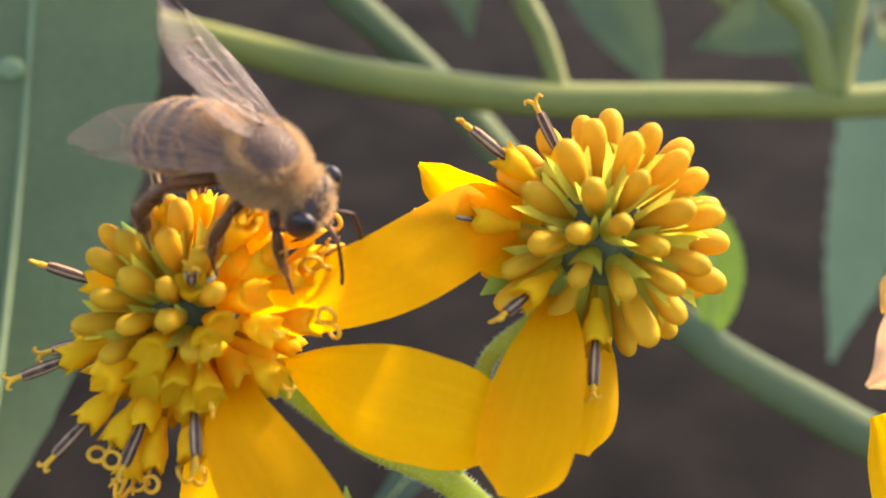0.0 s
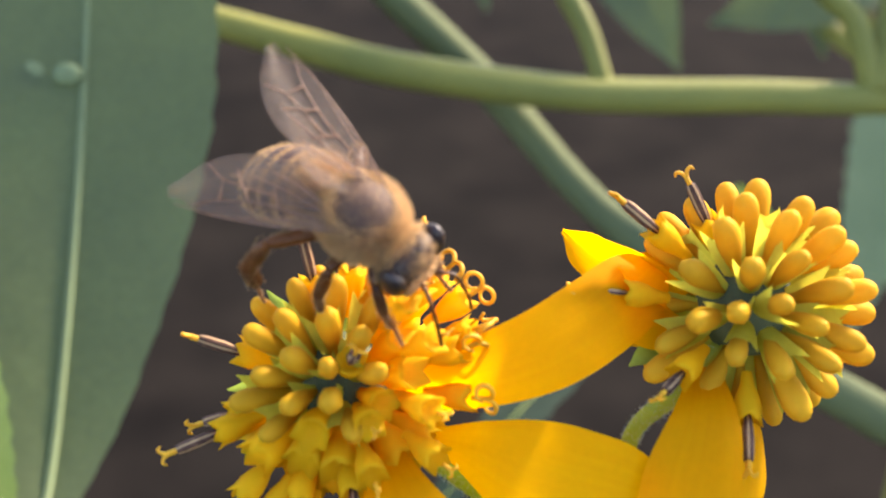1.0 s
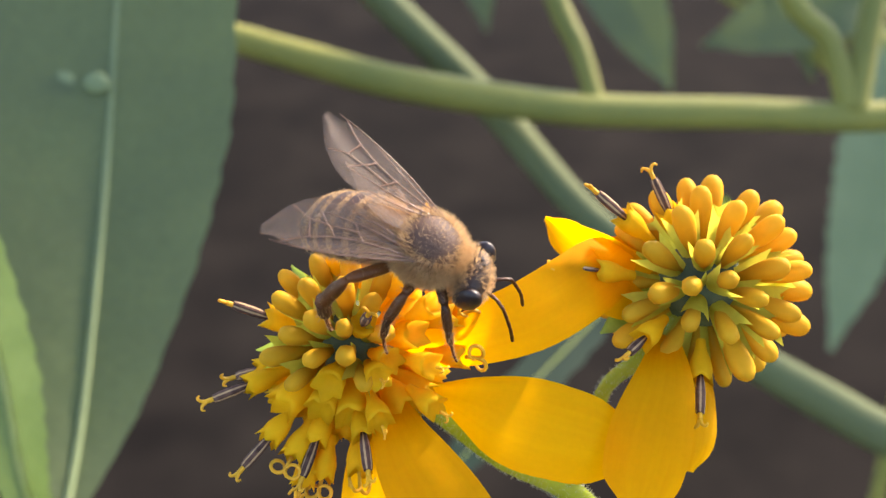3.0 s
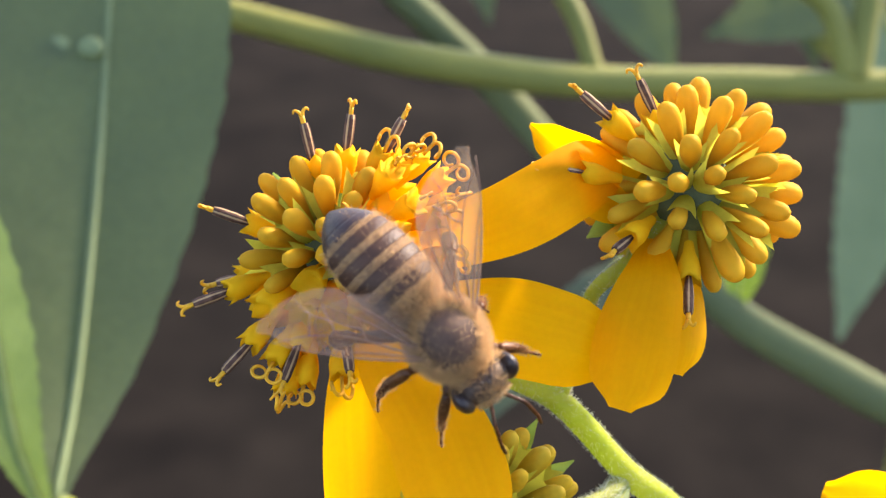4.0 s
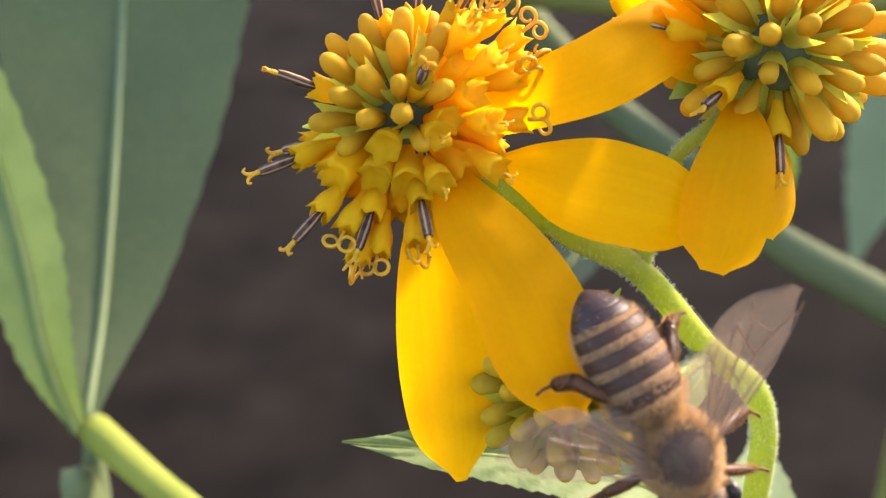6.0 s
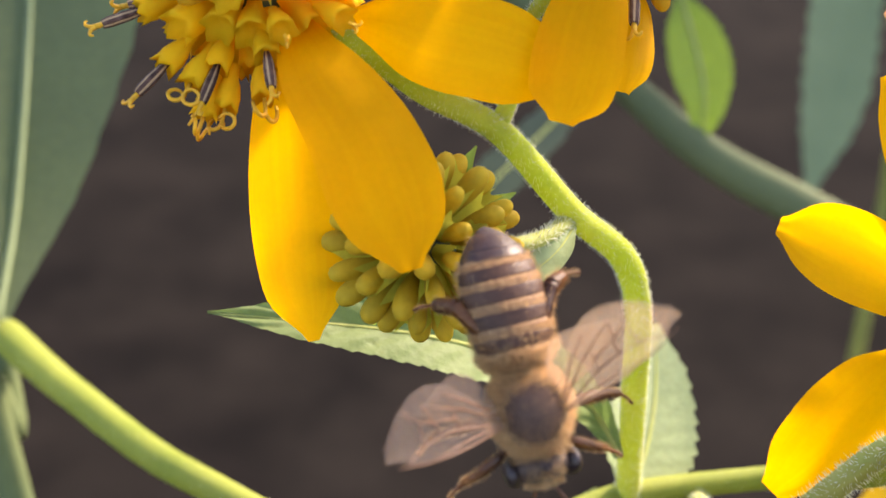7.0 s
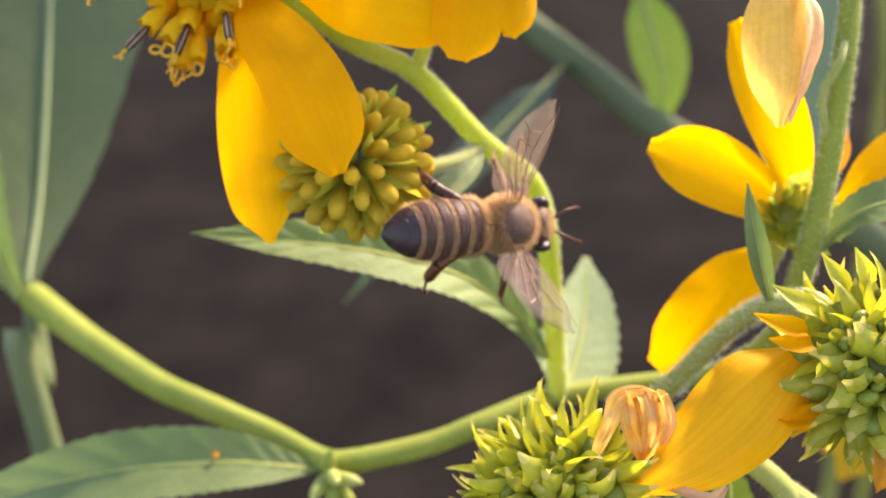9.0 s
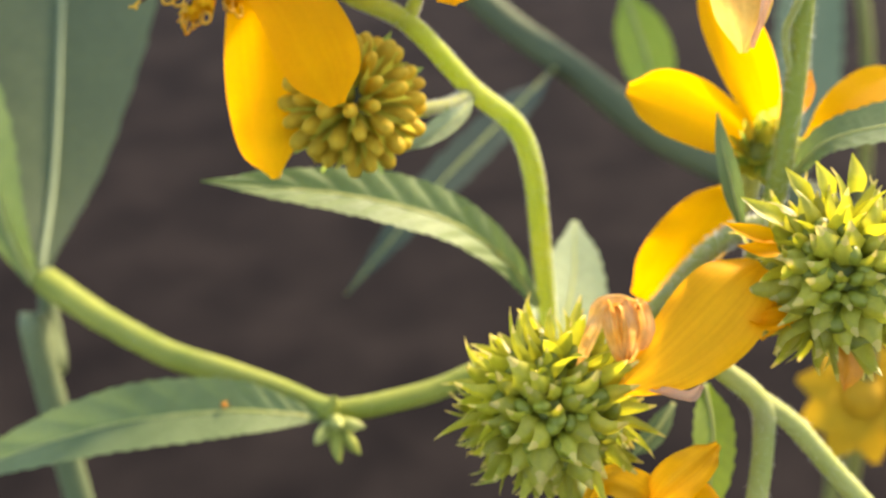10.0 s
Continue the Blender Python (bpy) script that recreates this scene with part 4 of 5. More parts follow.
stem(stalk, [(26.2, 31.4, 65.3), (28.0, 32.4, 67.0), (29.6, 32.6, 70.5)], [0.35, 0.4, 0.5], STEM_PALE, 200, 0.3, seed=10)
stem(stalk, [(32.6, 12.0, 65.8), (31.6, 14.0, 64.4), (30.6, 16.6, 65.6), (31.7, 20.6, 67.5)], [0.2, 0.3, 0.3, 0.3], STEM_PALE, 200, 0.3, seed=13, name="side_shoot")

faded = thing("faded_flower", (25.0, 8.0, 60.0), "faded flower with folded, pinkish withered petals", "flower", GROUP)
petal(faded, [(26.2, 7.6, 59.6), (25.4, 11.2, 57.8), (25.1, 15.0, 57.0), (25.0, 18.9, 57.4)], [0.8, 2.0, 2.5, 2.4, 1.8, 0.35], (-0.2, 0.0, -1), PETAL_PALE, "folded pale golden petal with a dry pinkish edge", cup=-0.45, ruffle=0.15, seed=51)
petal(faded, [(27.0, 9.0, 58.4), (27.4, 12.0, 57.0), (26.6, 15.6, 56.8), (25.7, 18.6, 57.3)], [0.4, 0.7, 0.7, 0.5, 0.15], (0.6, 0.0, -1), PETAL_PINK, cup=0.3, ruffle=0.15, seed=52)
petal(faded, [(27.4, 1.6, 61.8), (25.4, 4.2, 62.6), (23.7, 6.0, 63.0), (22.1, 7.2, 63.4)], [1.0, 2.1, 2.2, 1.3, 0.2], (0, 0, -1), PETAL_PINK, "dry pinkish-brown curled petal", cup=-0.3, ruffle=0.2, seed=53)
petal(faded, [(26.0, 5.0, 61.5), (24.4, 2.6, 62.6), (23.4, 2.2, 63.0), (23.0, 3.4, 63.0)], [0.5, 0.9, 1.0, 0.3], (0, -0.2, -1), PETAL_DRY, cup=0.4, ruffle=0.2, seed=54)
stem(faded, [(26.6, 7.0, 60.0), (29.0, 5.0, 61.5), (31.5, 4.0, 63.0), (33.0, 6.0, 65.0)], [0.7, 0.6, 0.55, 0.6], STEM_PALE, 300, 0.35, seed=11)

# branches and bits low on the picture's warm side
low = thing("flower", (17.0, 51.5, 59.0), "yellow flower with crinkled old rays below the seed head", "flower", GROUP)
petal(low, [(17.0, 52.0, 59.0), (15.4, 50.6, 57.6), (13.4, 50.0, 57.8), (11.6, 51.6, 58.6)], [0.6, 1.2, 1.3, 0.9, 0.2], (0.0, -0.3, -1), PETAL_OLD, cup=0.4, ruffle=0.25, seed=61)
petal(low, [(16.4, 52.4, 59.0), (18.0, 50.4, 57.0), (20.0, 48.8, 56.6), (21.6, 47.6, 57.0)], [0.6, 1.5, 1.6, 1.2, 0.3], (0.0, -0.5, -1), PETAL_OLD, cup=0.3, ruffle=0.35, seed=62)
petal(low, [(17.5, 52.0, 59.2), (19.4, 51.6, 57.8), (20.8, 52.4, 57.6), (21.0, 55.0, 58.0)], [0.6, 1.4, 1.5, 0.9, 0.2], (0.2, -0.2, -1), PETAL, cup=-0.2, ruffle=0.2, seed=63)
bm = bmesh.new()
ball(bm, (17.0, 54.5, 60.5), (3.0, 2.6, 2.6))
part("receptacle", bm, SPENT, low)
stem(low, [(17.0, 56.0, 61.0), (17.5, 62.0, 64.0), (20.0, 72.0, 70.0), (22.0, 90.0, 82.0)] + to_soil((22.0, 90.0, 82.0), (6, 0, 0)), [0.8, 0.8, 0.9, 1.0, 1.2, 1.6, 2.0, 2.4], STEM_PALE, 300, 0.35, seed=14)

branch = thing("plant_branch", (26.5, 46.0, 64.0), "pale green forked branch with small leaves", "plant stem")
stem(branch, [(20.4, 40.5, 70.0), (23.2, 42.6, 64.0), (26.6, 45.8, 64.0), (27.0, 49.0, 65.0), (26.4, 54.2, 66.0), (25.6, 62.0, 70.0), (26.0, 84.0, 84.0)] + to_soil((26.0, 84.0, 84.0), (8, 0, 0)), [0.8, 0.85, 0.95, 0.85, 0.85, 0.9, 1.0, 1.2, 1.6, 2.0, 2.4], STEM_PALE, 1100, 0.4, seed=15)
stem(branch, [(26.8, 45.6, 64.2), (29.6, 48.0, 65.2), (32.6, 51.6, 66.5), (36.0, 55.6, 68.0), (41.0, 62.0, 71.0), (45.0, 84.0, 84.0)] + to_soil((45.0, 84.0, 84.0), (6, 0, 0)), [0.75, 0.85, 0.85, 0.9, 0.9, 1.0, 1.2, 1.6, 2.0, 2.4], STEM_PALE, 1100, 0.4, seed=16)
leaf(branch, [(24.6, 45.6, 75.0), (24.9, 49.0, 74.0), (24.4, 53.0, 73.0), (23.2, 58.0, 72.0)], [0.4, 1.6, 1.9, 1.5, 0.2], (0.1, -0.2, -1), LEAF_SUNLIT, "narrow green leaf behind the branch", fold=0.2, seed=11, teeth=10)
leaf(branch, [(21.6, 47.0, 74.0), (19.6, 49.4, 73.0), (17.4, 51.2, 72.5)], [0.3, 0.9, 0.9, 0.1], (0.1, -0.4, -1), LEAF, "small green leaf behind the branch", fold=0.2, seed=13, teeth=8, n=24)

# ---------- blurred growth behind ----------
far_plant = thing("arching_weed", (38.5, -23.5, 193.0), "sunlit arching green stems behind the flowers", "plant stem")
stem(far_plant, [(-91.5, -50.1, 211.7), (-67.7, -42.6, 205.5), (-46.7, -36.6, 199.2), (-29.7, -31.6, 194.8), (-13.4, -27.3, 191.7), (15.0, -23.8, 193.0), (43.4, -23.5, 193.0), (68.0, -23.3, 191.7), (113.5, -27.6, 189.2)], [1.6, 2.1, 2.6, 2.8, 2.9, 2.8, 2.6, 2.7], STEM_FAR, label="long arching green stem")
stem(far_plant, [(3.5, -75.1, 199.2), (11.4, -44.5, 195.5), (16.0, -33.8, 194.2), (18.9, -24.5, 193.0)], [2.1, 2.0, 1.8, 1.6], STEM_FAR)
stem(far_plant, [(43.5, -65.1, 186.7), (49.9, -43.0, 189.2), (57.3, -35.1, 190.5), (61.0, -23.8, 191.7)], [1.8, 1.9, 1.9, 2.0], STEM_FAR)
stem(far_plant, [(68.5, -65.1, 191.7), (64.8, -42.6, 191.7), (61.6, -23.8, 191.7)], [2.0, 2.1, 2.5], STEM_FAR)
stem(far_plant, [(111.0, -27.3, 189.5), (131.0, -0.1, 199.2), (141.0, 74.9, 239.2), (144.8, 499.9, 501.7), (144.8, 1437.4, 1051.7)], [2.8, 3.0, 3.8, 5.0, 6.2], STEM_FAR)
diag2 = thing("weed", (42.3, 16.2, 186.7), "slanting grey-green stem with leaves behind the flowers", "weed")
stem(diag2, [(-49.0, -75.1, 211.7), (-20.9, -47.2, 208.0), (0.8, -26.3, 205.5), (15.9, -8.2, 196.7), (28.8, 3.9, 189.2), (42.1, 15.7, 186.7), (59.6, 25.9, 184.2), (78.5, 37.4, 184.2), (119.8, 74.9, 208.0), (132.3, 374.9, 376.7), (132.3, 874.9, 664.2), (132.3, 1474.9, 1014.2)], [2.7, 3.0, 3.0, 2.7, 2.7, 3.1, 3.5, 3.3, 3.0, 3.3, 4.4, 4.8], STEM_DULL, label="long slanting stem")
leaf(diag2, [(38.0, -9.2, 187.0), (39.4, -4.1, 186.5), (40.9, 1.8, 186.0), (41.6, 7.7, 185.5), (40.8, 14.4, 185.5)], [1.2, 3.6, 4.9, 4.6, 3.0, 0.5], (0.0, -0.2, -1), LEAF_SUNLIT, "green leaf out of focus, sunlight put into its colour", teeth=14, seed=14, relief=0.2, midrib=0.5)
back_leaves = thing("leafy_weed", (100.0, 0.0, 322.0), "pale grey-green leaves far out of focus", "leaves")
leaf(back_leaves, [(122.0, -62.0, 335.0), (116.0, -30.0, 330.0), (112.0, 0.0, 328.0), (104.0, 30.0, 326.0)], [4.0, 9.0, 10.0, 8.0, 0.8], (0.0, -0.3, -1), RIB_BLUE, "pale grey-green leaf out of focus", teeth=14, seed=15, relief=0.2, midrib=0)
leaf(diag2, [(26.0, 1.7, 190.5), (16.8, 10.3, 176.7), (1.0, 24.9, 166.7), (-13.4, 40.5, 161.7)], [0.8, 2.8, 3.5, 2.8, 0.2], (-0.7, 0.3, -1), LEAF_SHADE, "narrow blue-green leaf, shade put into its dark colour", teeth=14, seed=16, relief=0.2, midrib=0.4)
for k, (a, b, w) in enumerate((((30.0, -92.0, 350.0), (62.0, -44.0, 345.0), 11.0), ((126.0, -70.0, 340.0), (72.0, -58.0, 352.0), 12.0), ((88.0, -100.0, 356.0), (104.0, -48.0, 348.0), 10.0), ((-6.0, -104.0, 360.0), (8.0, -62.0, 356.0), 8.0))):
    a, b = Vector(a), Vector(b)
    leaf(back_leaves, [a, a.lerp(b, 0.33) + V(1, -3, -4), a.lerp(b, 0.66) + V(1, -2, -4), b], [2.0, w * 0.8, w, w * 0.7, 0.6], (0.1 * k - 0.1, -0.3, -1), LEAF_BLUE, "dull green leaf far out of focus", teeth=0, seed=80 + k, relief=0.2, midrib=0, n=24, m=5)
    stem(back_leaves, [a, a.lerp(V(124.0, -50.0, 350.0), 0.5) + V(0, -10, 6), V(124.0, -40.0, 342.0)], [1.0, 1.4, 1.8], STEM_FAR)
stem(back_leaves, [(120.0, -61.0, 335.0), (135.0, 20.0, 345.0), (136.0, 400.0, 540.0), (136.0, 1150.0, 980.0)], [1.5, 2.0, 3.5, 5.0], STEM_FAR)
G = (66.8, 60.6, 158.0)
blur_flower = thing("flower", G, "dull orange-yellow flower out of focus behind", "flower", GROUP)
for k in range(9):
    a = 0.7 * k
    out = V(math.cos(a), math.sin(a), 0)
    petal(blur_flower, [V(*G) + out * 1.8, V(*G) + out * 6.0 - V(0, 0, 1.2), V(*G) + out * 10.5 + V(0, 0.6, 0.6)], [1.0, 2.6, 2.8, 0.6], (0, -0.2, -1), DULL_YELLOW, cup=0.1, ruffle=0.1, seed=70 + k, n=12, m=5)
bm = bmesh.new()
ball(bm, V(*G), (3.6, 3.6, 2.8))
part("receptacle", bm, BUD, blur_flower)
stem(blur_flower, [V(*G) + V(0, 0.5, 1.5), V(*G) + V(1, 20, 12), V(*G) + V(5, 350, 200), V(*G) + V(5, 1100, 640)], [0.9, 1.2, 3.0, 4.0], STEM_FAR)


# ---------- the bee: local units of 1.08 mm, y ahead, z up ----------
BMM = 0.00108
bee = new("honey_bee")
bee.empty_display_size = 0.003
tagged(bee, "brown furry honey bee with pale-banded abdomen and clear wings", "bee")


def bee_part(name, bm, mat, at=(0, 0, 0), parent=None, label="", kind="", smooth=True):
    for v in bm.verts:
        v.co = (v.co - Vector(at)) * BMM
    bm.normal_update()
    ob = new(name, mesh_of(bm, name, mat, smooth))
    ob.parent = parent or bee
    up = Vector(at) - (Vector(parent["at"]) if parent else Vector((0, 0, 0)))
    ob.location = up * BMM
    ob["at"] = tuple(at)
    return tagged(ob, label, kind=kind)


def fur(bm, verts_normals, count, length, thick, seed, lay=(0, -1, 0), lay_amount=0.5):
    """Hairs as slim three-sided tufts from points on a surface."""
    rnd = random.Random(seed)
    lay = Vector(lay)
    for _ in range(count):
        at, nrm = verts_normals(rnd)
        tip = at + (nrm + lay * lay_amount * rnd.uniform(0.3, 1.0) + Vector((rnd.uniform(-1, 1), rnd.uniform(-1, 1), rnd.uniform(-1, 1))) * 0.35).normalized() * length * rnd.uniform(0.55, 1.15)
        s = nrm.orthogonal().normalized()
        s = (Matrix.Rotation(rnd.uniform(0, 6.28), 3, nrm) @ s) * thick
        mid = at.lerp(tip, 0.55) + nrm * length * 0.06
        a, b = bm.verts.new(at - s), bm.verts.new(at + s)
        c, d = bm.verts.new(mid + s * 0.7), bm.verts.new(mid - s * 0.7)
        e = bm.verts.new(tip)
        bm.faces.new((a, b, c, d))
        bm.faces.new((d, c, e))


def on_ball(centre, radii, keep=lambda n: 1.0):
    """Points on a ball, kept by a likelihood that depends on the direction."""
    def pick(rnd):
        while True:
            n = Vector((rnd.gauss(0, 1), rnd.gauss(0, 1), rnd.gauss(0, 1))).normalized()
            if rnd.random() < keep(n):
                break
        at = Vector(centre) + Vector((n.x * radii[0], n.y * radii[1], n.z * radii[2]))
        return at, Vector((n.x / radii[0], n.y / radii[1], n.z / radii[2])).normalized()
    return pick


# thorax
TH = (1.86, 2.05, 1.78)
bm = bmesh.new()
ball(bm, (0, 0, 0), TH, 32, 22)
for v in bm.verts:
    # a shallow groove marks off the small rear shield
    v.co *= 1 - 0.05 * math.exp(-((v.co.y + 1.15) / 0.16) ** 2) * max(0.0, v.co.z / 1.86)
thorax = bee_part("thorax", bm, BEE_SKIN, label="dark brown thorax with a bald shiny disc")


def fringe(n):
    """Dense hair round the sides, thin on the bald disc of the back."""
    if n.z < 0.25:
        return 1.0
    r = math.hypot(n.x / 0.86, (n.y - 0.05) / 0.80)
    return min(1.0, max(0.0, (r - 0.74) * 2.6))


bm = bmesh.new()
fur(bm, on_ball((0, 0, 0), TH, fringe), 26000, 0.52, 0.0085, 1, (0, -1, 0), 0.25)
fur(bm, on_ball((0, 0, 0), TH, lambda n: n.z > 0.3), 900, 0.22, 0.007, 2)
bee_part("hair", bm, BEE_FUR, parent=thorax, label="tan fur of the thorax", kind="stuff", smooth=False)

# head
HEAD = (0, 2.2, -0.4)
bm = bmesh.new()
vs = ball(bm, (0, 2.85, -0.85), (1.72, 0.92, 1.62), 26, 20)
for v in vs:
    # narrower towards the mouth, a low ridge between the antennae
    f = max(0.0, (-0.85 - v.co.z) / 1.62)
    v.co.x *= 1 - 0.34 * f
    v.co.y += 0.18 * f
ball(bm, (0, 3.55, -2.15), (0.72, 0.42, 0.62), 14, 10)
for sx in (-1, 1):
    tube(bm, [(sx * 0.55, 3.55, -2.5), (sx * 0.35, 3.75, -2.95), (sx * 0.05, 3.75, -3.15)], [0.2, 0.17, 0.08], sides=7)
head = bee_part("head", bm, BEE_HEAD, HEAD, label="dark triangular head")
for sx in (-1, 1):
    bm = bmesh.new()
    vs = ball(bm, (0, 0, 0), (0.52, 0.78, 1.28), 20, 16)
    m = Matrix.Translation((sx * 1.36, 2.95, -0.75)) @ Matrix.Rotation(radians(14 * sx), 4, "Y")
    for v in vs:
        v.co = m @ v.co
    bee_part("eye", bm, BEE_EYE, HEAD, head, "glossy black compound eye")
    bm = bmesh.new()
    # scape and ringed flagellum in one bent tube
    tube(bm, [(sx * 0.30, 3.72, -1.0), (sx * 0.62, 4.35, -0.7), (sx * 0.93, 4.90, -0.75), (sx * 1.02, 5.15, -0.95), (sx * 1.10, 5.5, -1.35), (sx * 1.22, 6.1, -2.1), (sx * 1.22, 6.6, -3.0)], [0.12, 0.10, 0.10, 0.12, 0.09, 0.115, 0.09] + [0.115, 0.09] * 7, sides=7, n=46)
    bee_part("antenna", bm, BEE_LEG, HEAD, head, "slim elbowed dark antenna")
for x, y, z in ((0, 3.0, 0.80), (-0.3, 2.8, 0.76), (0.3, 2.8, 0.76)):
    bm = bmesh.new()
    ball(bm, (x, y, z), (0.13, 0.13, 0.11), 10, 8)
    bee_part("ocellus", bm, BEE_EYE, HEAD, head)
bm = bmesh.new()
fur(bm, on_ball((0, 2.9, -0.9), (1.5, 0.92, 1.55), lambda n: 1.0 if abs(n.x) < 0.62 and n.y > 0.2 and n.z < 0.35 else 0.0), 1500, 0.40, 0.012, 3, (0, 0.4, -0.5))
fur(bm, on_ball((0, 2.8, -0.8), (1.66, 0.9, 1.6), lambda n: 1.0 if abs(n.x) < 0.55 and n.z > 0.5 else 0.0), 420, 0.36, 0.011, 5, (0, 0.3, 0.3))
fur(bm, on_ball((0, 2.5, -0.6), (1.5, 0.6, 1.4), lambda n: 1.0 if n.y < 0 else 0.0), 1500, 0.5, 0.012, 6, (0, 0, 0.2))
bee_part("hair", bm, BEE_FUR, HEAD, head, kind="stuff", smooth=False)
bm = bmesh.new()
tube(bm, [(0, 3.6, -2.6), (0, 3.8, -3.4), (0, 3.6, -4.3)], [0.18, 0.14, 0.05], sides=7)
bee_part("proboscis", bm, BEE_LEG, HEAD, head)

# abdomen, six plates with pale bands
WAIST = (0, -1.75, -0.2)
ABD = [(-1.55, 0.75), (-1.95, 1.40), (-2.6, 1.78), (-3.5, 1.98), (-4.6, 2.05), (-5.7, 2.02), (-6.7, 1.88), (-7.5, 1.60), (-8.1, 1.24), (-8.6, 0.80), (-8.95, 0.25), (-9.0, 0.08)]


def girth(y):
    ys = [-p[0] for p in ABD]
    return sum(float(np.interp(-y + d, ys, [p[1] for p in ABD])) for d in (-0.12, 0, 0.12)) / 3


def drop_at(y):
    return -0.2 - 0.030 * (y + 1.9) ** 2


def ring_mesh(y0, y1, lift0, lift1, n=6, sides=28):
    bm = bmesh.new()
    rings = []
    for k in range(n):
        f = k / (n - 1)
        y = y0 + (y1 - y0) * f
        r = girth(y) + lift0 + (lift1 - lift0) * f
        rings.append([bm.verts.new((r * math.cos(6.28319 * j / sides), y, drop_at(y) + 0.86 * r * math.sin(6.28319 * j / sides))) for j in range(sides)])
    for a, b in zip(rings, rings[1:]):
        for j in range(sides):
            bm.faces.new((a[j], a[(j + 1) % sides], b[(j + 1) % sides], b[j]))
    bm.faces.new(rings[0][::-1])
    bm.faces.new(rings[-1])
    bmesh.ops.recalc_face_normals(bm, faces=bm.faces)
    return bm


bm = ring_mesh(-1.6, -2.9, -0.02, 0.0)
abdomen = bee_part("abdomen", bm, BEE_BAND, WAIST, label="tapered abdomen with dark and tan bands")
CUTS = [-2.3, -3.5, -4.7, -5.85, -6.9, -7.75, -9.0]
for k, (y0, y1) in enumerate(zip(CUTS, CUTS[1:])):
    band = (0.66, 0.60, 0.56, 0.50, 0.36, 0)[k]
    if k < 5:
        bee_part("pale_band", ring_mesh(y0 + 0.05, y0 - band, 0.0, 0.03, 4), BEE_BAND, WAIST, abdomen, "brown band edged with tan hair")
        bee_part("tergite", ring_mesh(y0 - band, y1 - 0.07, 0.03, 0.06, 8), BEE_DARK if k < 4 else BEE_TAIL, WAIST, abdomen, "dark brown shiny plate")
    else:
        bee_part("tergite", ring_mesh(y0, y1, 0.02, 0.0, 8), BEE_TAIL, WAIST, abdomen, "black-brown shiny tail plate")


def on_abdomen(y0, y1):
    def pick(rnd):
        y, a = rnd.uniform(y0, y1), rnd.uniform(0, 6.2832)
        r = girth(y)
        return Vector((r * math.cos(a), y, drop_at(y) + 0.86 * r * math.sin(a))), Vector((math.cos(a), 0, math.sin(a)))
    return pick


def under_side(rnd):
    y, a = rnd.uniform(-2.0, -7.5), rnd.uniform(3.0, 6.42)
    r = girth(y)
    return Vector((r * math.cos(a), y, drop_at(y) + 0.86 * r * math.sin(a))), Vector((math.cos(a), 0, math.sin(a)))


bm = bmesh.new()
fur(bm, on_abdomen(-1.65, -2.8), 3600, 0.60, 0.012, 4, (0, -1, 0), 0.9)
fur(bm, on_abdomen(-2.6, -3.6), 700, 0.42, 0.010, 7, (0, -1, 0), 1.2)
for k, y0 in enumerate(CUTS[1:5]):
    fur(bm, on_abdomen(y0 - 0.02, y0 - 0.42), 900, 0.28, 0.008, 10 + k, (0, -1, 0), 1.6)
fur(bm, on_abdomen(-3.0, -8.6), 700, 0.26, 0.008, 17, (0, -1, 0), 1.4)
fur(bm, lambda rnd: under_side(rnd), 1800, 0.42, 0.010, 18, (0, -1, 0), 0.8)
bee_part("hair", bm, BEE_FUR, WAIST, abdomen, kind="stuff", smooth=False)


# wings
def wing_sheet(outline_top, outline_low, length, n=28, m=7):
    bm = bmesh.new()
    rows = []
    for k in range(n):
        s = k / (n - 1)
        hi, lo = smooth_value(np.linspace(0, 1, len(outline_top)), outline_top, s), smooth_value(np.linspace(0, 1, len(outline_low)), outline_low, s)
        rows.append([bm.verts.new((length * s, hi + (-lo - hi) * j / m, 0.10 * math.sin(3.1 * s) + 0.10 * math.sin(7 * j / m + 3 * s) * s)) for j in range(m + 1)])
    for a, b in zip(rows, rows[1:]):
        for j in range(m):
            bm.faces.new((a[j], b[j], b[j + 1], a[j + 1]))
    return bm


FORE_T, FORE_L = [0.10, 0.30, 0.45, 0.55, 0.50, 0.30, -0.2], [0.15, 0.8, 1.6, 2.25, 2.65, 2.75, 2.45, 1.75, 0.6]
HIND_T, HIND_L = [0.10, 0.30, 0.42, 0.36, 0.05], [0.15, 1.0, 1.6, 1.75, 1.4, 0.7, 0.0]
VEINS = [[(0, 0, 0), (3, 0.40, 0.1), (6, 0.50, 0.1), (8.2, 0.30, 0.1)], [(0, -0.1, 0), (3, 0.1, 0.1), (5.6, 0.42, 0.1)], [(1.2, -0.2, 0), (4, -0.5, 0.1), (6.2, -0.25, 0.1), (7.6, 0.3, 0.1)], [(0.4, -0.3, 0), (3.2, -1.3, 0.1), (5.8, -1.9, 0.05)], [(3.4, -0.42, 0.1), (3.9, -1.45, 0.1)], [(4.9, -0.42, 0.1), (5.3, -1.1, 0.1), (6.3, -1.3, 0.1), (7.2, -1.9, 0.08)], [(3.7, -1.0, 0.1), (5.3, -1.1, 0.1)], [(6.2, -0.25, 0.1), (6.3, -1.3, 0.1)], [(0.3, -0.35, 0.02), (2.4, -1.5, 0.08), (4.2, -2.2, 0.1)], [(5.8, -1.9, 0.06), (5.3, -1.1, 0.1)]]


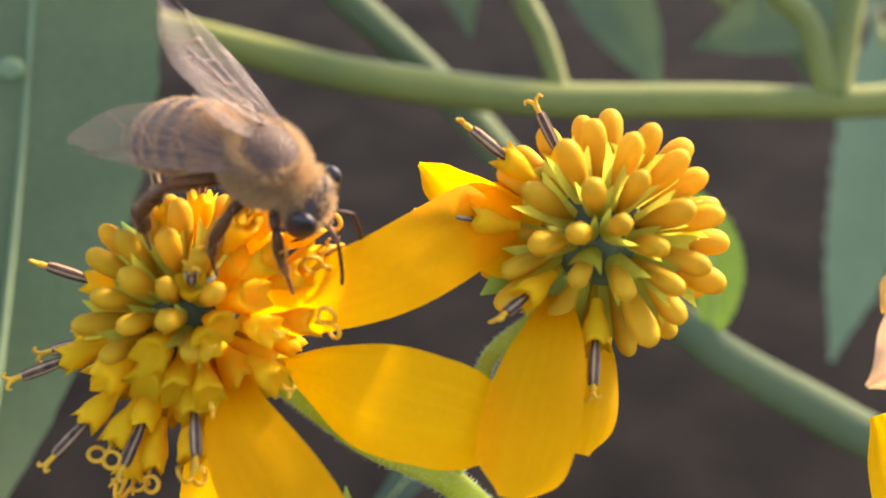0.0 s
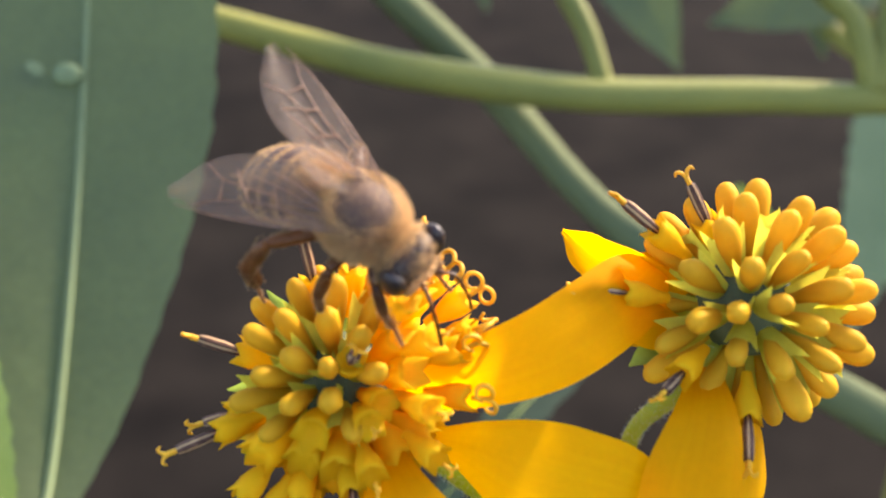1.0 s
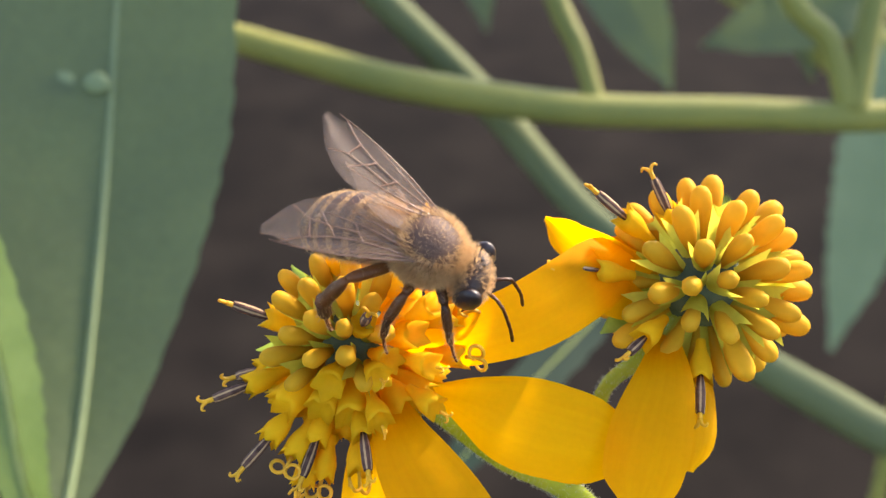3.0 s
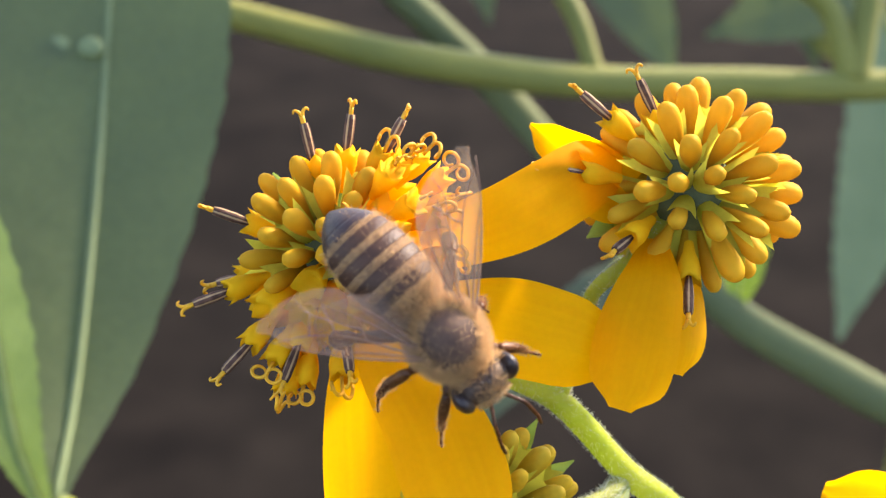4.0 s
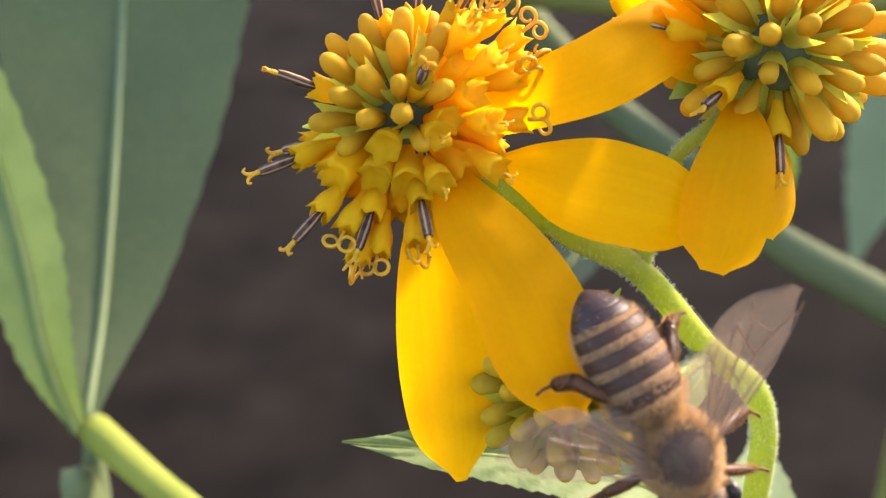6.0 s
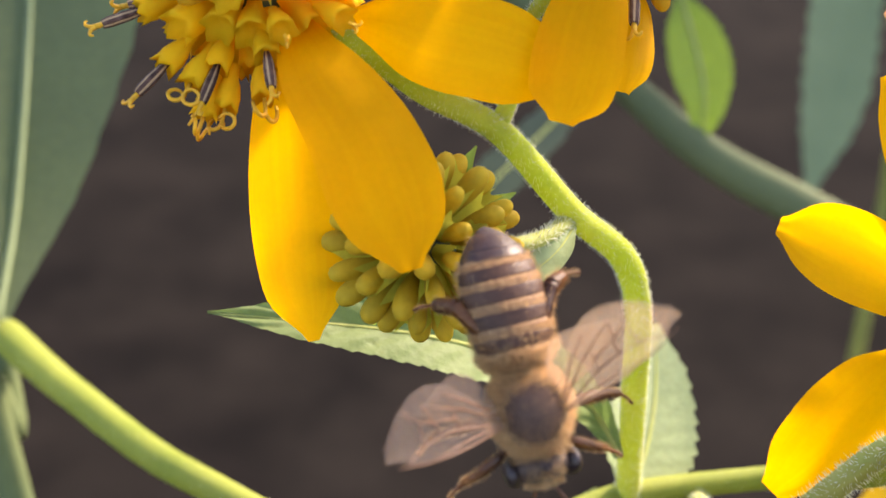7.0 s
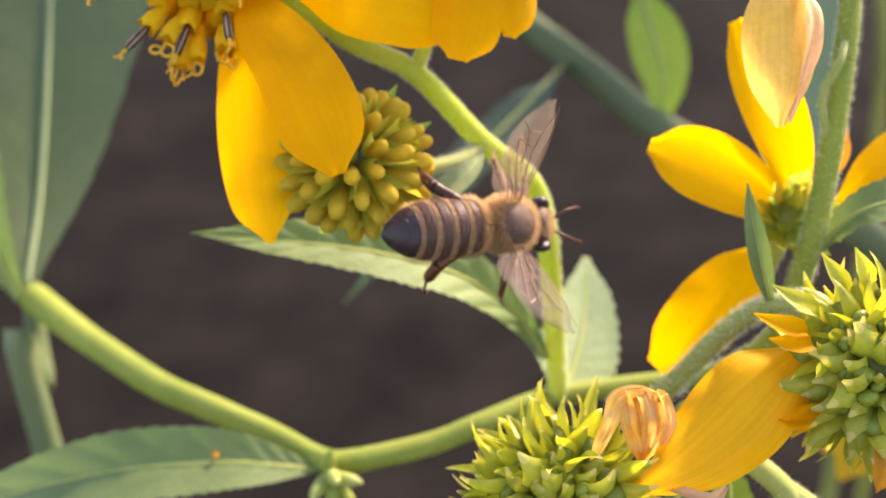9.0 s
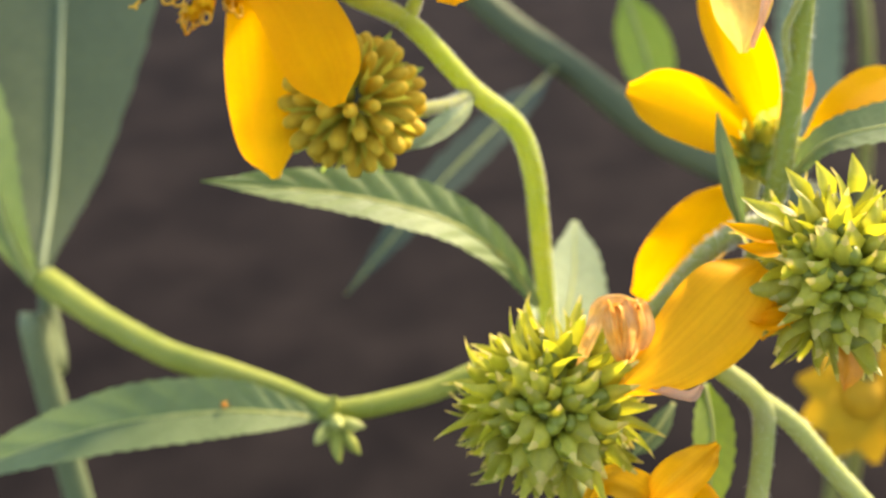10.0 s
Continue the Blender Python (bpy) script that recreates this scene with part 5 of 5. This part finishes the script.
def wing(sx):
    root = (sx * 1.45, 0.35, 0.95)
    bm = wing_sheet(FORE_T, FORE_L, 8.7)
    for v in bm.verts:
        v.co.x *= sx
    for v in bm.verts:
        v.co *= BMM
    w = new("wing", mesh_of(bm, "wing", WING))
    w.parent = bee
    tagged(w, "clear brownish veined wing")
    for line in VEINS:
        bm = bmesh.new()
        tube(bm, [(p[0] * sx, p[1], p[2] + 0.02) for p in line], [0.048, 0.034, 0.020], sides=5, n=14)
        for v in bm.verts:
            v.co *= BMM
        sub("vein", mesh_of(bm, "vein", BEE_VEIN), w, "dark wing vein")
    bm = wing_sheet(HIND_T, HIND_L, 6.2)
    m = Matrix.Translation((0, -0.7, -0.12)) @ Matrix.Rotation(-0.16, 4, "Z")
    for v in bm.verts:
        v.co = m @ v.co
    tube(bm, [m @ V(0, 0, 0.02), m @ V(3, 0.36, 0.1), m @ V(5.6, 0.25, 0.1)], [0.06, 0.05, 0.03], sides=5, n=10)
    tube(bm, [m @ V(0.5, -0.2, 0.02), m @ V(2.6, -0.5, 0.1), m @ V(4.6, -0.7, 0.1)], [0.05, 0.04, 0.03], sides=5, n=10)
    for v in bm.verts:
        v.co.x *= sx
        v.co *= BMM
    sub("hind_wing", mesh_of(bm, "hind_wing", WING), w, "smaller clear hind wing")
    w["root"] = root
    return w


wings = {sx: wing(sx) for sx in (-1, 1)}


# legs
def leg(name, sx, joints, radii, label="dark brown jointed leg"):
    root = (sx * joints[0][0], joints[0][1], joints[0][2])
    bm = bmesh.new()
    pts = [V(sx * x, y, z) for x, y, z in joints]
    for a, b, (r0, r1, r2) in zip(pts, pts[1:], radii):
        tube(bm, [a, a.lerp(b, 0.35), a.lerp(b, 0.8), b], [r0, r1, r1 * 0.95, r2], sides=9, n=9)
    ob = bee_part(name, bm, BEE_LEG, root, label=label)
    bm = bmesh.new()
    for k, (a, b, rr) in enumerate(zip(pts, pts[1:], radii)):
        path = [a.lerp(b, f / 5) for f in range(6)]
        fuzz(bm, path, [rr[1]] * 6, 170 if k < 3 else 40, 0.20, 0.009, 90 + k)
    h = bee_part("hair", bm, BEE_FUR, root, ob, kind="stuff", smooth=False)
    return ob


legs = {}
for sx in (-1, 1):
    legs["fore", sx] = leg("fore_leg", sx, [(0.8, 1.3, -1.3), (1.7, 2.1, -1.7), (2.1, 2.9, -3.1), (1.9, 3.3, -4.2), (2.0, 3.7, -4.8), (2.1, 4.0, -5.1)], [(0.26, 0.30, 0.20), (0.20, 0.29, 0.20), (0.17, 0.22, 0.15), (0.09, 0.09, 0.08), (0.08, 0.08, 0.06)])
    legs["mid", sx] = leg("middle_leg", sx, [(1.0, 0.1, -1.3), (2.5, 0.0, -1.4), (3.1, -0.3, -3.3), (3.1, -0.2, -4.7), (3.2, 0.1, -5.3), (3.3, 0.4, -5.6)], [(0.26, 0.31, 0.22), (0.20, 0.33, 0.27), (0.20, 0.24, 0.15), (0.10, 0.09, 0.08), (0.08, 0.08, 0.06)])
    legs["hind", sx] = leg("hind_leg", sx, [(0.9, -1.2, -1.3), (3.3, -3.1, -1.1), (4.0, -3.9, -3.2), (3.9, -3.6, -4.7), (4.0, -3.3, -5.3), (4.1, -3.0, -5.6)], [(0.28, 0.36, 0.22), (0.20, 0.42, 0.48), (0.44, 0.42, 0.22), (0.11, 0.10, 0.08), (0.08, 0.08, 0.06)])


# ---------- movement ----------
# seconds, thorax place in the plan, way ahead, way up
FLIGHT = [
    (0, -9.10, -4.40, 62.0, (0.82, 0.52, -0.1), (0.26, -0.55, -0.8)),
    (0.3, -9.07, -4.05, 62.0, (0.84, 0.48, -0.1), (0.24, -0.55, -0.8)),
    (0.5, -9.71, -5.66, 62.0, (0.9, 0.4, -0.08), (0.22, -0.58, -0.78)),
    (0.7, -10.19, -6.46, 61.5, (0.9, 0.42, -0.1), (0.2, -0.58, -0.78)),
    (0.9, -11.38, -5.69, 61.0, (0.84, 0.48, -0.18), (0.14, -0.54, -0.82)),
    (1, -12.53, -5.84, 61.0, (0.77, 0.54, -0.27), (0.1, -0.5, -0.86)),
    (1.2, -14.45, -4.93, 60.0, (0.4, 0.76, -0.44), (0.05, -0.48, -0.86)),
    (1.5, -15.95, -3.92, 58.5, (0.14, 0.86, -0.42), (0, -0.43, -0.9)),
    (1.7, -15.10, -3.98, 58.0, (0.2, 0.85, -0.42), (-0.03, -0.43, -0.9)),
    (2, -14.63, -1.20, 57.5, (0.3, 0.8, -0.42), (-0.04, -0.44, -0.9)),
    (2.2, -14.40, -1.39, 57.5, (0.42, 0.74, -0.42), (0, -0.45, -0.88)),
    (2.5, -14.43, -1.02, 57.5, (0.52, 0.7, -0.4), (0.05, -0.46, -0.88)),
    (2.7, -12.49, -1.89, 58.0, (0.58, 0.66, -0.36), (0.06, -0.5, -0.86)),
    (2.8, -10.84, -2.27, 58.5, (0.76, 0.54, -0.22), (0.1, -0.54, -0.84)),
    (2.9, -9.90, -2.90, 59.0, (0.87, 0.42, -0.12), (0.14, -0.56, -0.82)),
    (3, -9.39, -3.07, 59.0, (0.88, 0.4, -0.1), (0.15, -0.56, -0.82)),
    (3.2, -8.36, 1.76, 57.5, (0.65, 0.72, -0.2), (0, -0.38, -0.9)),
    (4.3, -5.72, 8.20, 55.5, (0.68, 0.73, -0.08), (0.05, -0.18, -1)),
    (4.5, -4.39, 8.19, 55.5, (0.68, 0.73, -0.08), (0.05, -0.18, -1)),
    (4.9, -4.51, 10.88, 55.5, (0.64, 0.76, -0.08), (0.05, -0.18, -1)),
    (5, -4.33, 10.80, 55.5, (0.63, 0.77, -0.08), (0.05, -0.15, -1)),
    (5.2, -2.85, 12.93, 56.0, (0.55, 0.83, -0.1), (0, -0.1, -1)),
    (6.3, 0.49, 23.88, 56.2, (0.41, 0.91, 0), (0.15, -0.05, -1)),
    (6.5, 0.72, 24.71, 56.0, (0.34, 0.94, 0), (0.12, -0.05, -1)),
    (6.9, 0.74, 27.12, 55.8, (0.22, 0.97, -0.05), (0.1, -0.05, -1)),
    (7, 0.93, 27.79, 55.8, (0.2, 0.97, -0.05), (0.1, -0.05, -1)),
    (7.2, 1.87, 27.27, 57.0, (0.38, 0.92, 0.1), (0.1, 0.0, -1)),
    (7.5, 4.87, 27.50, 61.0, (0.72, 0.6, 0.36), (0.25, 0.12, -0.95)),
    (7.7, 2.51, 28.89, 63.2, (0.68, 0.6, 0.44), (0.3, 0.15, -0.9)),
    (8, 4.25, 27.68, 66.0, (0.76, 0.38, 0.54), (0.45, 0.12, -0.88)),
    (8.2, 3.30, 26.81, 66.0, (0.8, 0.3, 0.5), (0.42, 0.08, -0.9)),
    (8.5, 5.56, 25.73, 66.0, (0.84, 0.09, 0.54), (0.44, -0.06, -0.9)),
    (8.7, 5.37, 23.97, 66.0, (0.84, 0.11, 0.54), (0.44, -0.06, -0.9)),
    (9, 6.79, 25.10, 65.0, (0.84, 0.05, 0.54), (0.44, -0.1, -0.9)),
    (9.2, 5.29, 23.45, 65.0, (0.84, -0.02, 0.54), (0.44, -0.1, -0.9)),
    (9.4, 5.96, 23.64, 65.0, (0.83, -0.12, 0.52), (0.42, -0.16, -0.9)),
    (9.5, 7.94, 23.17, 65.0, (0.82, -0.22, 0.5), (0.4, -0.2, -0.9)),
    (9.57, 14.0, 10.0, 52.0, (0.9, -0.4, -0.1), (0.1, -0.45, -1)),
    (9.64, 34.0, -14.0, 34.0, (0.7, -0.6, -0.4), (0.1, -0.6, -0.8)),
    (10.0, 160.0, -120.0, -60.0, (0.7, -0.6, -0.4), (0.1, -0.6, -0.8)),
]
# seconds, sweep back from straight out, more of it for the bee's own left wing, rise, twist, in degrees
WING_REST = [(0, 66, 18, 18, -12), (1.0, 66, 14, 18, -12), (1.5, 68, 8, 13, -6), (2.0, 66, 10, 12, -5), (2.5, 66, 12, 12, -5), (3.0, 70, 8, 14, -6), (3.2, 60, 4, 14, -4), (4.3, 50, 0, 12, 8), (5.0, 46, 0, 12, 8), (5.2, 34, 0, 14, 8), (6.3, 36, 0, 14, 8), (6.6, 36, 0, 14, 8)]

NEAR_DROP = {0: 26, 1.0: 24, 1.5: 4, 3.0: 12}          # the right wing lies lower while the bee feeds on its side


def bee_pose(x, y, z, ahead, up):
    ahead = (TURN @ Vector(ahead)).normalized()
    up = TURN @ Vector(up)
    up = (up - ahead * up.dot(ahead)).normalized()
    side = ahead.cross(up)
    return Matrix.Translation(P((x, y, z))) @ Matrix((side, ahead, up)).transposed().to_4x4()


def wing_pose(sx, sweep, rise, twist):
    x, y, z = wings[sx]["root"]
    m = Matrix.Translation((x * BMM, y * BMM, z * BMM))
    return m @ Matrix.Rotation(radians(-sweep * sx), 4, "Z") @ Matrix.Rotation(radians(-rise * sx), 4, "Y") @ Matrix.Rotation(radians(twist), 4, "X")


def turned(ob, rx, ry, rz):
    x, y, z = ob["at"]
    return pose(x * BMM, y * BMM, z * BMM, rx, ry, rz)


def motions():
    walk(bee, [(t, bee_pose(x, y, z, a, u)) for t, x, y, z, a, u in FLIGHT])
    for sx in (-1, 1):
        rows = [(t, wing_pose(sx, a + (left if sx < 0 else 0), b, c)) for t, a, left, b, c in WING_REST]
        if sx > 0:
            rows = [(t, wing_pose(sx, a, b - NEAR_DROP.get(t, 0), c)) for t, a, left, b, c in WING_REST]
        for k in range(402, 600):
            beat = (4, 46, 4, -38)[k % 4]
            sweep = 36 - 30 * min(1, max(0, (k / 60 - 7.6) / 1.1)) if sx < 0 else 2
            rows.append((k / 60, wing_pose(sx, sweep + (0, 5, 0, -5)[k % 4], beat, (18, 10, 2, 10)[k % 4])))
        rows.append((10.0, wing_pose(sx, 8, 4, 12)))
        walk(wings[sx], rows)
        for key, still, hang in (("fore", (0, 0, 0), (0, -52 * sx, 0)), ("mid", (0, 0, 0), (0, -50 * sx, 14 * sx)), ("hind", (0, 0, 0), (0, -44 * sx, -36 * sx))):
            ob = legs[key, sx]
            lift = 0.0 if key == "hind" or (key == "mid" and sx < 0) else hang[1] * 0.5
            tuck = 0 if key == "fore" else 26 * sx
            walk(ob, [(0, turned(ob, *still)), (1.0, turned(ob, 3, 0, 3 * sx)), (1.5, turned(ob, 6, tuck, 5 * sx)), (2.0, turned(ob, 0, tuck * 0.5, 0)), (2.5, turned(ob, -4, 0, -4 * sx)), (3.2, turned(ob, 0, lift * 0.6, 0)), (4.3, turned(ob, 0, lift, 0)), (5.2, turned(ob, 0, lift, 0)), (6.3, turned(ob, *hang)), (8.2, turned(ob, 0, hang[1] * 0.9, hang[2] * 0.8)), (10.0, turned(ob, *hang))])
    walk(abdomen, [(0, turned(abdomen, 27, 0, -4)), (1.0, turned(abdomen, 27, 0, -4)), (1.5, turned(abdomen, 32, 0, 0)), (2.5, turned(abdomen, 30, 0, 0)), (3.0, turned(abdomen, 26, 0, -10)), (3.2, turned(abdomen, 12, 0, 0)), (4.3, turned(abdomen, 0, 0, 0)), (5.2, turned(abdomen, 0, 0, 0)), (6.9, turned(abdomen, 4, 0, 0)), (7.5, turned(abdomen, 2, 0, 4)), (8.0, turned(abdomen, 2, 0, 6)), (9.0, turned(abdomen, 0, 0, 4)), (10.0, turned(abdomen, 0, 0, 4))])
    walk(head, [(0, turned(head, -18, 0, 10)), (0.5, turned(head, -14, 0, 10)), (1.0, turned(head, -14, 0, 2)), (1.5, turned(head, -10, 0, 0)), (2.5, turned(head, -10, 0, 0)), (3.0, turned(head, -10, 0, 8)), (4.3, turned(head, 0, 0, -4)), (6.9, turned(head, 4, 0, 0)), (7.5, turned(head, 24, 0, 0)), (10.0, turned(head, 24, 0, 0))])


motions()
